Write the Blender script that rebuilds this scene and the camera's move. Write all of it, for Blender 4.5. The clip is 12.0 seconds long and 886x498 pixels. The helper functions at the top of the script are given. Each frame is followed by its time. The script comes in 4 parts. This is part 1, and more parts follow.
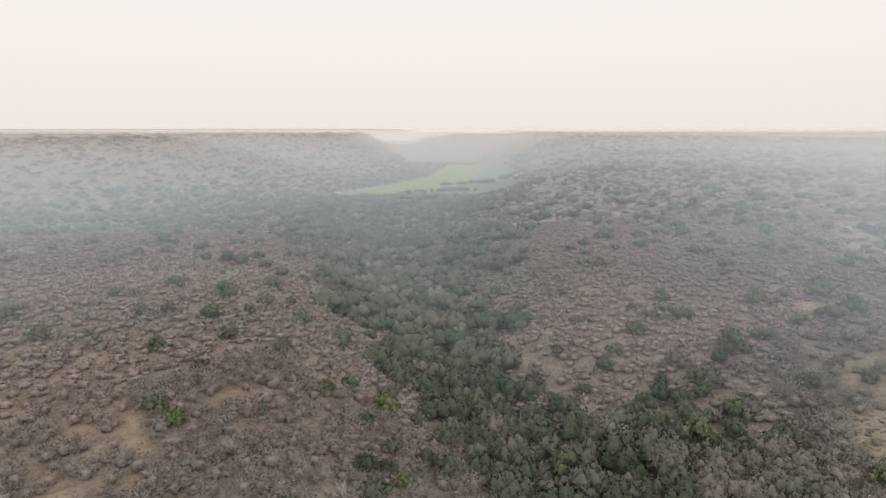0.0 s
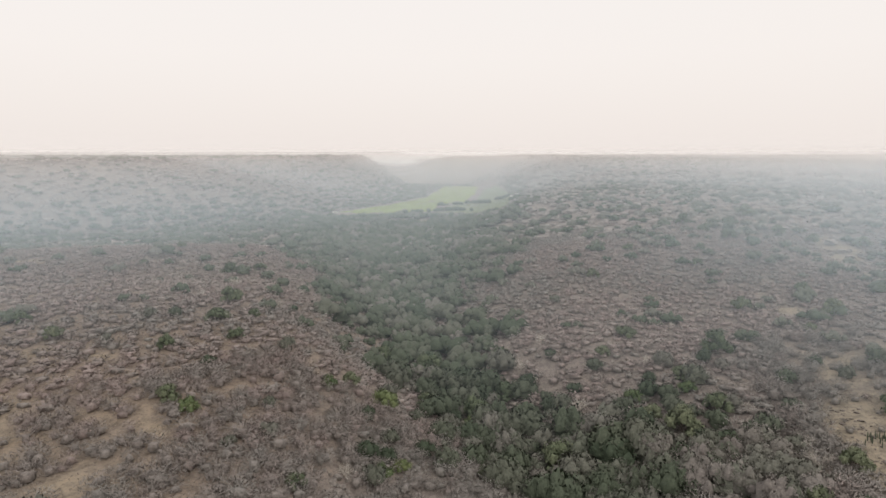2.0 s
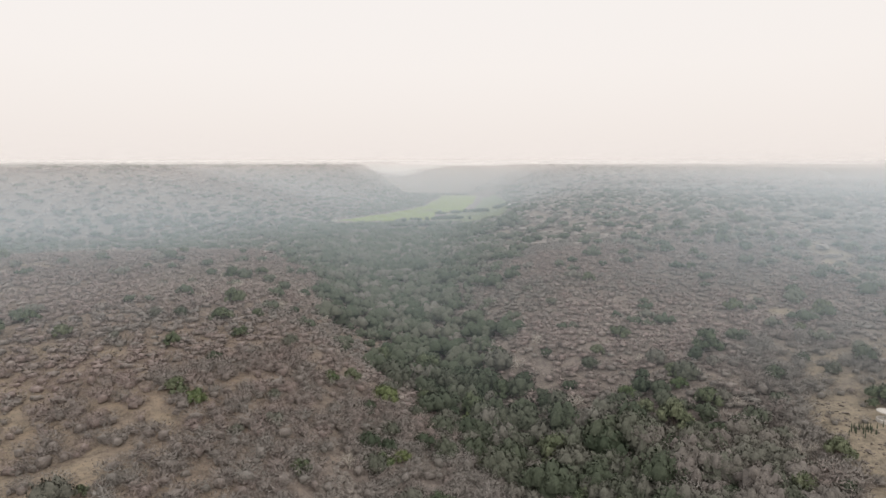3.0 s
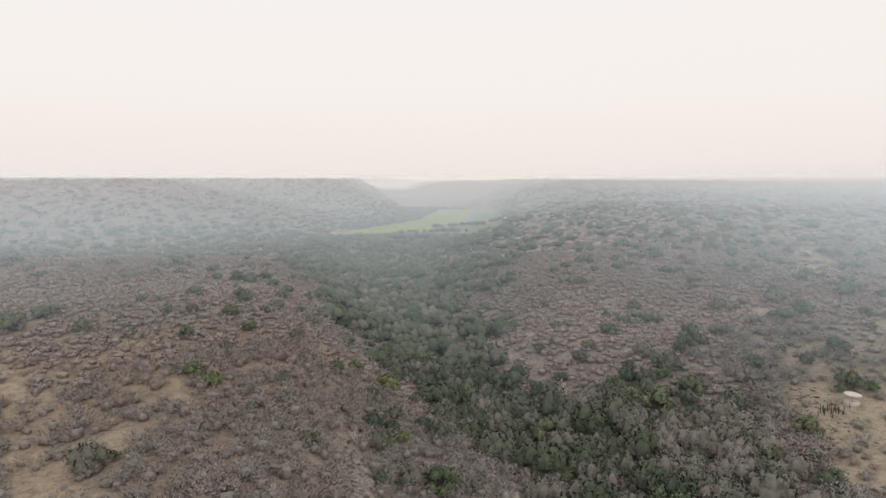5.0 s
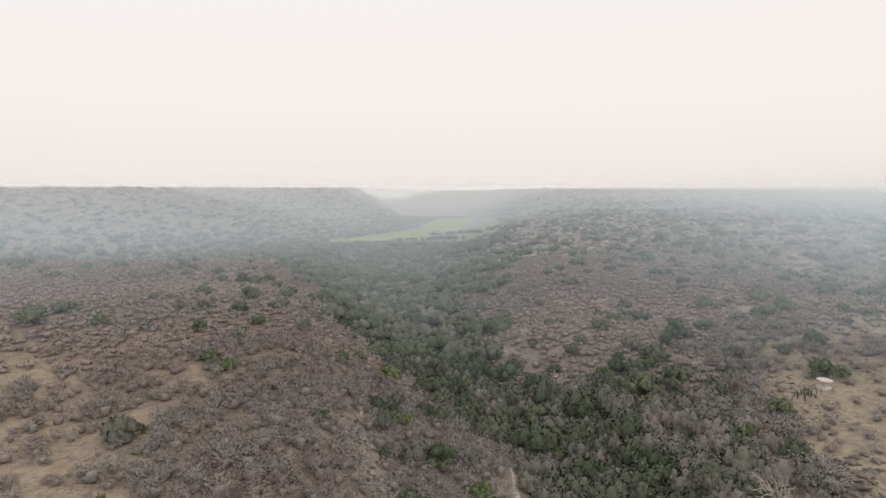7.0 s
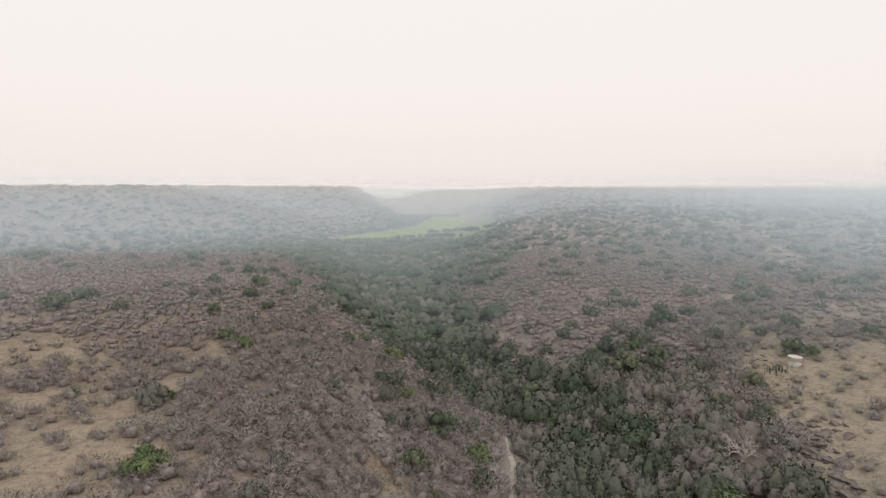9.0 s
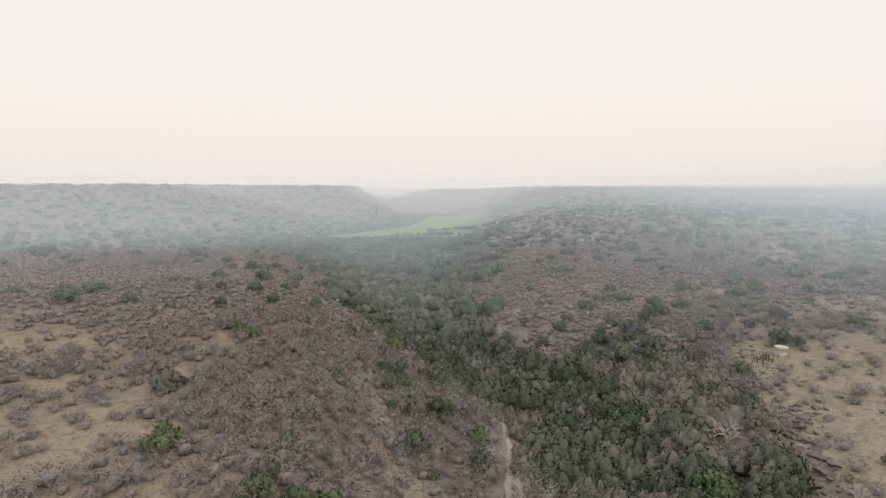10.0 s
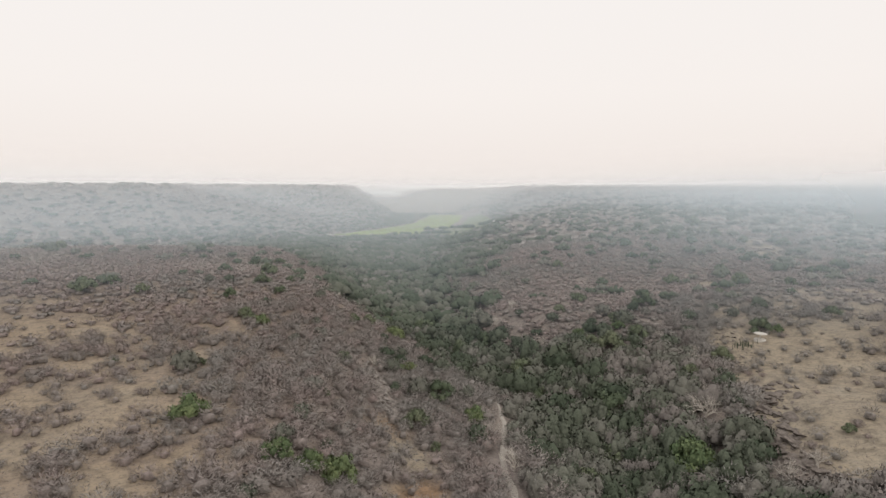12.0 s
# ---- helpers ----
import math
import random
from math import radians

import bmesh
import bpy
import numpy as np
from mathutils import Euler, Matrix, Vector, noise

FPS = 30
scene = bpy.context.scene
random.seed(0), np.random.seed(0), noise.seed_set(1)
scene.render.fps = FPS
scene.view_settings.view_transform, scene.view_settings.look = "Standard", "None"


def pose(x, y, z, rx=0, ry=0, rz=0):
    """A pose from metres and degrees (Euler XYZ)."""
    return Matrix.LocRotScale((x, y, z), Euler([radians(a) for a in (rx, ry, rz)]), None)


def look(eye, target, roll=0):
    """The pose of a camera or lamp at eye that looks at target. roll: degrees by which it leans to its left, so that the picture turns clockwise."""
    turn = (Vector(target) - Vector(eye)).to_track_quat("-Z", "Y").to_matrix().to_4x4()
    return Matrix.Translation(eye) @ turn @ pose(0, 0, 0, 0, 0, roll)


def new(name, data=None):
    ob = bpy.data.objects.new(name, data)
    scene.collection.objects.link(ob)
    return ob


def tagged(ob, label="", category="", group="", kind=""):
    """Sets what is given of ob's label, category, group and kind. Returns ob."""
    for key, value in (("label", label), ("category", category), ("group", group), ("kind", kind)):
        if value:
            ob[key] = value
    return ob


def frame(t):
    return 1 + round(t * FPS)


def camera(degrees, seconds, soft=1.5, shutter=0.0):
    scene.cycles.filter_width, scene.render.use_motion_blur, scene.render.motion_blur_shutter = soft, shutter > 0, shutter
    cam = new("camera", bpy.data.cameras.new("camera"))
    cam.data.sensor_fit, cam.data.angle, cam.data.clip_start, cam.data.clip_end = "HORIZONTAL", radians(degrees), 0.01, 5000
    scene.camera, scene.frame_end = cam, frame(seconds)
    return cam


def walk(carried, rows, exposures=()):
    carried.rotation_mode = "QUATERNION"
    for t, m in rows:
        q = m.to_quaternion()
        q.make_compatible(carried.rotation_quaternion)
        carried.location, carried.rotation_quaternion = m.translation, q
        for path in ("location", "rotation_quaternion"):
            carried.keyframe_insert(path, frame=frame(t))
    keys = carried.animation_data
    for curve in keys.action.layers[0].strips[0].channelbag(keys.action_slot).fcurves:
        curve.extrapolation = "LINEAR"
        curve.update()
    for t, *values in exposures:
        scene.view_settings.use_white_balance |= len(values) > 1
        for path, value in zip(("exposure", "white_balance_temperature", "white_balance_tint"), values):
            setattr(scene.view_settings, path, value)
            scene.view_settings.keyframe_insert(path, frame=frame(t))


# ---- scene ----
cam = camera(70, 12.0)
PATH = [
    (0.0, (-0.00, -0.00, 60.00), (-5.97, 98.04, 41.21)),
    (0.5, (0.06, -2.59, 58.96), (-5.77, 95.63, 41.13)),
    (1.0, (0.17, -5.41, 57.83), (-5.53, 92.99, 40.93)),
    (1.5, (0.33, -8.63, 56.54), (-5.23, 89.93, 40.52)),
    (2.0, (0.51, -12.12, 55.21), (-4.91, 86.57, 40.03)),
    (2.5, (0.64, -15.74, 53.95), (-4.64, 83.08, 39.57)),
    (3.0, (0.74, -19.49, 52.73), (-4.41, 79.45, 39.12)),
    (3.5, (0.83, -23.38, 51.52), (-4.19, 75.66, 38.60)),
    (4.0, (0.89, -27.34, 50.34), (-4.00, 71.78, 38.05)),
    (4.5, (0.95, -31.30, 49.23), (-3.82, 67.90, 37.53)),
    (5.0, (1.00, -35.17, 48.23), (-3.66, 64.10, 37.08)),
    (5.5, (1.04, -38.89, 47.35), (-3.52, 60.44, 36.73)),
    (6.0, (1.06, -42.55, 46.52), (-3.40, 56.83, 36.37)),
    (6.5, (1.05, -46.27, 45.69), (-3.30, 53.15, 35.91)),
    (7.0, (1.01, -50.16, 44.87), (-3.23, 49.29, 35.33)),
    (7.5, (0.93, -54.30, 44.09), (-3.18, 45.16, 34.65)),
    (8.0, (0.84, -58.65, 43.36), (-3.13, 40.82, 33.90)),
    (8.5, (0.77, -63.12, 42.66), (-3.08, 36.35, 33.13)),
    (9.0, (0.74, -67.62, 42.00), (-3.00, 31.85, 32.38)),
    (9.5, (0.76, -72.07, 41.35), (-2.88, 27.40, 31.69)),
    (10.0, (0.77, -76.44, 40.73), (-2.76, 23.03, 31.05)),
    (10.5, (0.72, -80.67, 40.14), (-2.68, 18.81, 30.45)),
    (11.0, (0.62, -84.54, 39.67), (-2.63, 14.93, 29.98)),
    (11.5, (0.53, -87.92, 39.38), (-2.59, 11.56, 29.68)),
    (12.0, (0.45, -91.00, 39.20), (-2.57, 8.48, 29.50)),
]
walk(cam, [(t, look(eye, target)) for t, eye, target in PATH])

# ---- light: a dull, hazy dry-season sky with a veiled sun ----
SUN_HEIGHT, SUN_TURN = radians(48), radians(150)
world = bpy.data.worlds.new("hazy_sky")
scene.world = world
world.use_nodes = True
wn, wl = world.node_tree.nodes, world.node_tree.links
wn.clear()
sky = wn.new("ShaderNodeTexSky")
sky.sky_type = "NISHITA"
sky.sun_disc = False
sky.sun_elevation, sky.sun_rotation = SUN_HEIGHT, SUN_TURN
sky.dust_density, sky.air_density = 6.0, 1.0
clear_air, dusty_air = wn.new("ShaderNodeBackground"), wn.new("ShaderNodeBackground")
clear_air.inputs["Strength"].default_value = 0.08
turn_to, upward, veil = wn.new("ShaderNodeTexCoord"), wn.new("ShaderNodeSeparateXYZ"), wn.new("ShaderNodeValToRGB")
veil.color_ramp.elements.new(0.14)
veil.color_ramp.elements.new(0.45)
for stop, (at, tone) in zip(veil.color_ramp.elements, ((0.0, (0.872, 0.800, 0.758, 1)), (0.14, (0.915, 0.855, 0.815, 1)), (0.45, (0.912, 0.880, 0.852, 1)), (1.0, (0.912, 0.885, 0.860, 1)))):
    stop.position, stop.color = at, tone
wl.new(turn_to.outputs["Generated"], upward.inputs[0])
wl.new(upward.outputs[2], veil.inputs["Fac"])
wl.new(veil.outputs["Color"], dusty_air.inputs["Color"])
dusty_air.inputs["Strength"].default_value = 1.13
both = wn.new("ShaderNodeMixShader")
both.inputs[0].default_value = 0.88
wout = wn.new("ShaderNodeOutputWorld")
wl.new(sky.outputs[0], clear_air.inputs["Color"])
wl.new(clear_air.outputs[0], both.inputs[1])
wl.new(dusty_air.outputs[0], both.inputs[2])
wl.new(both.outputs[0], wout.inputs["Surface"])

lamp = bpy.data.lights.new("sun", "SUN")
lamp.energy, lamp.angle, lamp.color = 0.7, radians(20), (1.0, 0.95, 0.88)
sun = new("sun", lamp)
sun.matrix_world = look((math.sin(SUN_TURN) * 300, math.cos(SUN_TURN) * 300, 300 * math.tan(SUN_HEIGHT)), (0, 0, 0))


# ---- materials ----
def material(name, rough=0.9):
    m = bpy.data.materials.new(name)
    m.use_nodes = True
    b = m.node_tree.nodes["Principled BSDF"]
    b.inputs["Roughness"].default_value = rough
    b.inputs["Specular IOR Level"].default_value = 0.15
    return m, m.node_tree.nodes, m.node_tree.links, b


def noise_node(n, l, scale, detail=4.0, rough=0.6, coord=None):
    t = n.new("ShaderNodeTexNoise")
    t.inputs["Scale"].default_value, t.inputs["Detail"].default_value, t.inputs["Roughness"].default_value = scale, detail, rough
    if coord is not None:
        l.new(coord, t.inputs["Vector"])
    return t.outputs["Fac"]


def ramp_node(n, l, fac, stops):
    r = n.new("ShaderNodeValToRGB")
    while len(r.color_ramp.elements) < len(stops):
        r.color_ramp.elements.new(0.5)
    for e, (at, c) in zip(r.color_ramp.elements, stops):
        e.position, e.color = at, (*c, 1)
    l.new(fac, r.inputs["Fac"])
    return r.outputs["Color"]


def mix_node(n, l, fac, a, b, mode="MIX"):
    x = n.new("ShaderNodeMix")
    x.data_type, x.blend_type = "RGBA", mode
    for k, v in ((0, fac), (6, a), (7, b)):
        if isinstance(v, (int, float)):
            x.inputs[k].default_value = v
        elif isinstance(v, tuple):
            x.inputs[k].default_value = (*v, 1)
        else:
            l.new(v, x.inputs[k])
    return x.outputs[2]


def bump_node(n, l, b, height, strength, distance):
    k = n.new("ShaderNodeBump")
    k.inputs["Strength"].default_value, k.inputs["Distance"].default_value = strength, distance
    l.new(height, k.inputs["Height"])
    l.new(k.outputs[0], b.inputs["Normal"])


def attribute_node(n, name):
    a = n.new("ShaderNodeAttribute")
    a.attribute_name = name
    return a.outputs["Fac"]


def place_node(n):
    return n.new("ShaderNodeNewGeometry").outputs["Position"]


def plant_material(name, stops, grain=3.0, dark=0.55, bump=0.6):
    """Foliage or twigs: a colour of its own for every plant, mottled finely."""
    m, n, l, b = material(name, 0.85)
    p = place_node(n)
    own = ramp_node(n, l, attribute_node(n, "tint"), stops)
    fine = noise_node(n, l, grain, 3, 0.7, p)
    mottle = ramp_node(n, l, fine, [(0.3, (dark, dark, dark)), (0.7, (1.25, 1.22, 1.2))])
    col = mix_node(n, l, 1.0, own, mottle, "MULTIPLY")
    l.new(col, b.inputs["Base Color"])
    if bump:
        bump_node(n, l, b, noise_node(n, l, grain * 1.7, 3, 0.7, p), bump, 0.5)
    return m


TWIG = plant_material("dry_twigs", [(0.0, (0.282, 0.268, 0.250)), (0.3, (0.292, 0.262, 0.244)), (0.6, (0.318, 0.262, 0.246)), (0.8, (0.338, 0.294, 0.272)), (1.0, (0.370, 0.332, 0.302))], 2.0, 0.8, 0.0)
GROVE = plant_material("grey_twigs_and_thin_leaves", [(0.0, (0.140, 0.152, 0.120)), (0.4, (0.165, 0.165, 0.142)), (0.75, (0.190, 0.172, 0.160)), (1.0, (0.225, 0.208, 0.192))], 1.8, 0.74, 0.0)
LEAF = plant_material("green_leaves", [(0.0, (0.068, 0.088, 0.060)), (0.35, (0.094, 0.112, 0.080)), (0.6, (0.122, 0.132, 0.104)), (0.8, (0.152, 0.154, 0.130)), (1.0, (0.190, 0.184, 0.164))], 1.6, 0.7, 0.1)
GREEN = plant_material("broad_leaves", [(0.0, (0.105, 0.135, 0.086)), (0.5, (0.150, 0.180, 0.112)), (1.0, (0.205, 0.225, 0.148))], 1.6, 0.7, 0.1)
FRESH = plant_material("fresh_leaves", [(0.0, (0.108, 0.152, 0.078)), (0.5, (0.165, 0.206, 0.100)), (1.0, (0.240, 0.276, 0.130))], 1.6, 0.7, 0.1)


def ground_material():
    m, n, l, b = material("dry_earth", 0.95)
    p = place_node(n)
    big = noise_node(n, l, 0.035, 5, 0.6, p)
    mid = noise_node(n, l, 0.35, 5, 0.65, p)
    fine = noise_node(n, l, 3.2, 4, 0.7, p)
    soil = ramp_node(n, l, big, [(0.35, (0.282, 0.244, 0.194)), (0.55, (0.312, 0.264, 0.202)), (0.7, (0.322, 0.284, 0.228))])
    grass = ramp_node(n, l, mid, [(0.34, (0.66, 0.66, 0.66)), (0.52, (1.0, 1.0, 1.0)), (0.70, (1.14, 1.12, 1.07))])
    stones = ramp_node(n, l, noise_node(n, l, 1.3, 6, 0.8, p), [(0.36, (0.48, 0.47, 0.47)), (0.46, (0.96, 0.96, 0.96)), (0.60, (1.02, 1.02, 1.02)), (0.68, (1.42, 1.40, 1.36))])
    litter = mix_node(n, l, attribute_node(n, "litter"), soil, (0.235, 0.202, 0.186))
    litter = mix_node(n, l, attribute_node(n, "red"), litter, (0.300, 0.200, 0.128))
    col = mix_node(n, l, 1.0, mix_node(n, l, 1.0, litter, grass, "MULTIPLY"), stones, "MULTIPLY")
    l.new(col, b.inputs["Base Color"])
    bump_node(n, l, b, fine, 0.25, 0.15)
    return m


def plain_material(name, dark, light, scale, rough=0.9, bump=0.4, distance=0.1):
    m, n, l, b = material(name, rough)
    p = place_node(n)
    f = noise_node(n, l, scale, 6, 0.65, p)
    l.new(ramp_node(n, l, f, [(0.3, dark), (0.7, light)]), b.inputs["Base Color"])
    bump_node(n, l, b, noise_node(n, l, scale * 6, 4, 0.7, p), bump, distance)
    return m


EARTH = ground_material()
PATH_DUST = plain_material("path_dust", (0.31, 0.285, 0.25), (0.45, 0.41, 0.365), 0.8)
ROCK = plain_material("weathered_sandstone", (0.09, 0.078, 0.070), (0.25, 0.215, 0.190), 0.9, 0.9, 0.8)
SCREE = plain_material("pale_broken_stone", (0.09, 0.078, 0.070), (0.36, 0.325, 0.295), 1.1, 0.9, 0.8)
BONE = plain_material("pale_bare_bark", (0.46, 0.42, 0.37), (0.66, 0.61, 0.55), 1.5)
BARK = plain_material("brown_bark", (0.10, 0.08, 0.065), (0.19, 0.155, 0.13), 2.0)
WHITEWASH = plain_material("stained_whitewash", (0.48, 0.45, 0.41), (0.64, 0.61, 0.57), 0.9)
CROP_GREEN = plain_material("young_crop", (0.17, 0.21, 0.07), (0.25, 0.28, 0.11), 0.03)
CROP_DULL = plain_material("thin_crop", (0.14, 0.165, 0.10), (0.20, 0.215, 0.135), 0.03)
STUBBLE = plain_material("stubble", (0.18, 0.16, 0.12), (0.25, 0.22, 0.16), 0.03)


# ---- the lie of the land ----
def smooth(a, b, v):
    """0 below a, 1 above b, an S-curve between."""
    u = np.clip((v - a) / (b - a), 0, 1)
    return u * u * (3 - 2 * u)


# the ravine that widens into the valley: (y, x of its bed, half width of the bed, level of the bed)
BED_Y = [-400, 20, 60, 110, 200, 258, 340, 488, 669, 760, 900, 1010, 1400, 1800, 2280, 3000, 3900, 5000]
BED_X = [60, 50, 46, 38, 12, -18, -36, -62, -82, -110, -140, -110, -70, -60, -200, -420, -600, -700]
BED_W = [4, 4, 4, 5, 7, 9, 12, 20, 40, 70, 110, 130, 125, 95, 30, 40, 40, 40]
BED_Z = [-40, -44, -44, -44, -44, -45, -49, -53, -53, -52, -50, -49, -48, -47, -42, 14, 44, 52]
# low knolls and hollows that break the slopes: x, y, radius, height
KNOLLS = [(98, 224, 28, 4), (-85, 150, 26, 5), (135, 130, 32, -5), (-150, 340, 40, -5), (228, 384, 30, -4), (92, 158, 18, -4), (28, 253, 22, 3), (172, 195, 25, -3), (92, 735, 45, 7)]


def land(x, y):
    """Height of the bare ground."""
    bed = np.interp(y, BED_Y, BED_X)
    half = np.interp(y, BED_Y, BED_W)
    low = np.interp(y, BED_Y, BED_Z)
    d = x - bed
    # hill on the near left, which ends in a brow above the valley
    brow = smooth(0, 170, y - 385 - 0.75 * np.clip(x + 200, -150, 60))
    hill = -17 + 9 * smooth(110, 260, y - 0.3 * (x + 80)) + 6 * smooth(-120, -330, x) - 5 * smooth(200, 380, y) * smooth(-230, -120, x)
    hill = hill + (low - hill) * brow
    # table mountain beyond it
    foot = np.interp(y, [0, 500, 640, 800, 960, 1400, 1850, 2300, 5000], [-1500, -1100, -760, -430, -250, -205, -160, -420, -1300])
    climb = np.clip((foot - x) / np.interp(y, [600, 1000, 1850, 2100], [420, 330, 165, 300]), 0, 1)
    climb = climb * (0.85 + 0.15 * climb)
    table = low + (41 - low) * climb + 2 * smooth(0, 900, foot - x - 350)
    left = np.maximum(hill, table)
    # land on the right: a long shoulder that rises to the plateau
    right = -24 + 10 * smooth(80, 190, x) + 14 * smooth(240, 480, y) + 3 * smooth(560, 720, y) + 0 * x
    right = right - 7 * smooth(190, 250, x) * smooth(330, 380, y) * (1 - smooth(400, 470, y))
    right = right + 38 * smooth(700, 2050, y + 0.2 * x)
    wl = np.interp(y, [0, 110, 200, 300, 420, 600], [90, 84, 80, 85, 95, 120])
    wr = np.interp(y, [0, 100, 160, 250, 340, 480, 620, 720, 790, 900, 1200, 1900, 2300, 5000], [55, 60, 78, 62, 75, 125, 165, 110, 112, 190, 230, 180, 150, 200])
    sl = smooth(0, 1, (-d - half) / wl)
    # bench with the footpath, then the steep bank above it
    lift = np.interp(y, [20, 60, 115, 150], [58, 58, 46, 40])
    bench = 0.30 * smooth(0, 24, -d - half) + 0.70 * smooth(lift, lift + 40, -d)
    sl = bench + (sl - bench) * smooth(115, 190, y)
    sr = np.clip((d - half) / wr, 0, 1)
    sr = sr * (1.55 - 0.55 * sr)
    z = np.where(d < 0, low + (left - low) * sl, low + (right - low) * sr)
    for kx, ky, r, h in KNOLLS:
        z = z + h * np.exp(-((x - kx) ** 2 + (y - ky) ** 2) / (r * r))
    return z

def rough(x, y):
    """Small unevenness of the ground."""
    return 0.5 * np.sin(x * 0.11 + 1.3 * np.sin(y * 0.07)) * np.cos(y * 0.093) + 0.25 * np.sin(x * 0.31 + y * 0.23) * np.sin(y * 0.29 - x * 0.17)


def ground_z(x, y):
    return land(x, y) + rough(x, y)


def lattice(x, y, cell, seed):
    """Smooth random values between 0 and 1 on a lattice of that cell size."""
    u, v = np.asarray(x) / cell, np.asarray(y) / cell
    i, j = np.floor(u).astype(np.int64), np.floor(v).astype(np.int64)
    fu, fv = u - i, v - j
    fu, fv = fu * fu * (3 - 2 * fu), fv * fv * (3 - 2 * fv)

    def at(a, b):
        h = (a * 374761393 + b * 668265263 + seed * 69069) & 0xFFFFFFFF
        h = ((h ^ (h >> 13)) * 1274126177) & 0xFFFFFFFF
        return ((h ^ (h >> 16)) & 0xFFFF) / 65535.0

    return (at(i, j) * (1 - fu) + at(i + 1, j) * fu) * (1 - fv) + (at(i, j + 1) * (1 - fu) + at(i + 1, j + 1) * fu) * fv


# open ground with few bushes: x, y, radius
OPEN_LEFT = [(-10, 56, 8), (-21, 91, 5), (-88, 49, 13), (-86, 73, 8), (-65, 22, 15), (-116, 73, 14), (-57, 35, 9), (-11, 75, 9), (-136, 144, 7), (-156, 134, 13), (-81, 134, 5), (-122, 100, 10), (-125, 181, 5), (-148, 182, 5), (-177, 278, 6), (-171, 256, 5), (-243, 316, 8), (-17, 84, 5), (-100, 30, 16)]
OPEN_RIGHT = [(110, 143, 12), (106, 110, 9), (139, 136, 19), (120, 158, 9), (148, 171, 10), (99, 63, 12), (188, 202, 11), (112, 170, 7), (146, 278, 7), (235, 397, 12), (244, 417, 10), (311, 658, 13), (368, 660, 13), (125, 100, 18), (150, 110, 16), (172, 150, 14), (93, 80, 5), (93, 68, 5)]


def openness(x, y):
    o = np.zeros_like(x, dtype=float)
    for ox, oy, r in OPEN_LEFT + OPEN_RIGHT:
        o = np.maximum(o, 1 - smooth(0.35, 1.5, np.hypot(x - ox, y - oy) / (0.85 * r) + 1.1 * (lattice(x, y, 6.0, 5) - 0.5)))
    veins = smooth(0.50, 0.66, 0.6 * lattice(x + 9, y * 1.4, 13.0, 61) + 0.4 * lattice(x, y, 5.0, 62))
    savanna = np.maximum(smooth(-34, -90, x) * (1 - smooth(85, 185, y + 0.5 * (x + 90))), smooth(96, 118, x - 0.12 * np.abs(y - 130)) * (1 - smooth(190, 260, y)))
    o = np.maximum(o, (0.44 + 0.50 * veins) * savanna)
    # the large stony clearing round the shelter
    edge = np.interp(y, [40, 81, 97, 110, 128, 145, 164, 176, 190], [92, 82, 85, 88, 95, 100, 101, 101, 118])
    ragged = 14 * (lattice(x, y, 9.0, 63) - 0.5) + 8 * (lattice(x, y, 3.5, 64) - 0.5)
    clearing = smooth(-2, 5, x - edge + ragged) * (1 - smooth(176, 200, y + ragged)) * (1 - smooth(170, 215, x + 2 * ragged))
    o = np.maximum(o, clearing * (1 - 0.2 * smooth(22, 46, x - edge + ragged)) * (1 - 0.14 * lattice(x, y, 11.0, 65)))
    far_bare = smooth(0.60, 0.75, 0.7 * lattice(x, y, 30.0, 11) + 0.3 * lattice(x, y, 9.0, 12)) * smooth(120, 210, x)
    return np.maximum(o, 0.75 * far_bare)


# single trees: x, y, width of the crown
SLOPE_TREES = [(-271, 327, 7.5), (-172, 189, 11), (-168, 207, 6.5), (-147, 194, 6), (-82, 145, 6.5), (-40, 119, 5.2), (-81, 100, 3.2), (-39, 84, 4), (-100, 221, 8.5), (-86, 204, 6), (-145, 347, 9.5), (-196, 394, 6), (-191, 335, 4.5), (-133, 364, 7.5), (-42, 191, 6), (-105, 190, 6), (-105, 248, 9), (-87, 226, 5)]
RAVINE_TREES = [(-7, 127, 10), (-14, 98, 8), (-7, 84, 3.4), (4, 165, 6), (-20, 262, 14), (51, 117, 15), (11, 258, 6.5), (-18, 219, 9), (-44, 278, 10), (0, 214, 10), (12, 226, 11), (27, 174, 14), (64, 176, 11), (58, 187, 7), (-2, 199, 5.5), (30, 150, 9), (40, 140, 8), (46, 92, 9), (36, 76, 8)]
RIGHT_TREES = [(91, 224, 10.5), (64, 254, 8.5), (73, 207, 7.5), (78, 185, 9), (100, 149, 8), (82, 133, 7.5), (164, 190, 8), (101, 71, 3.4), (157, 269, 9), (125, 286, 8.5), (257, 421, 10), (230, 545, 15), (162, 494, 11), (170, 422, 10), (132, 368, 6.5), (179, 255, 6.5), (236, 313, 7), (144, 400, 6), (103, 420, 7), (68, 354, 7.5), (140, 617, 7), (158, 577, 8.5), (210, 439, 9), (226, 424, 8.5), (160, 301, 7.5), (138, 249, 5.5), (51, 235, 6), (164, 450, 9), (126, 174, 9)]
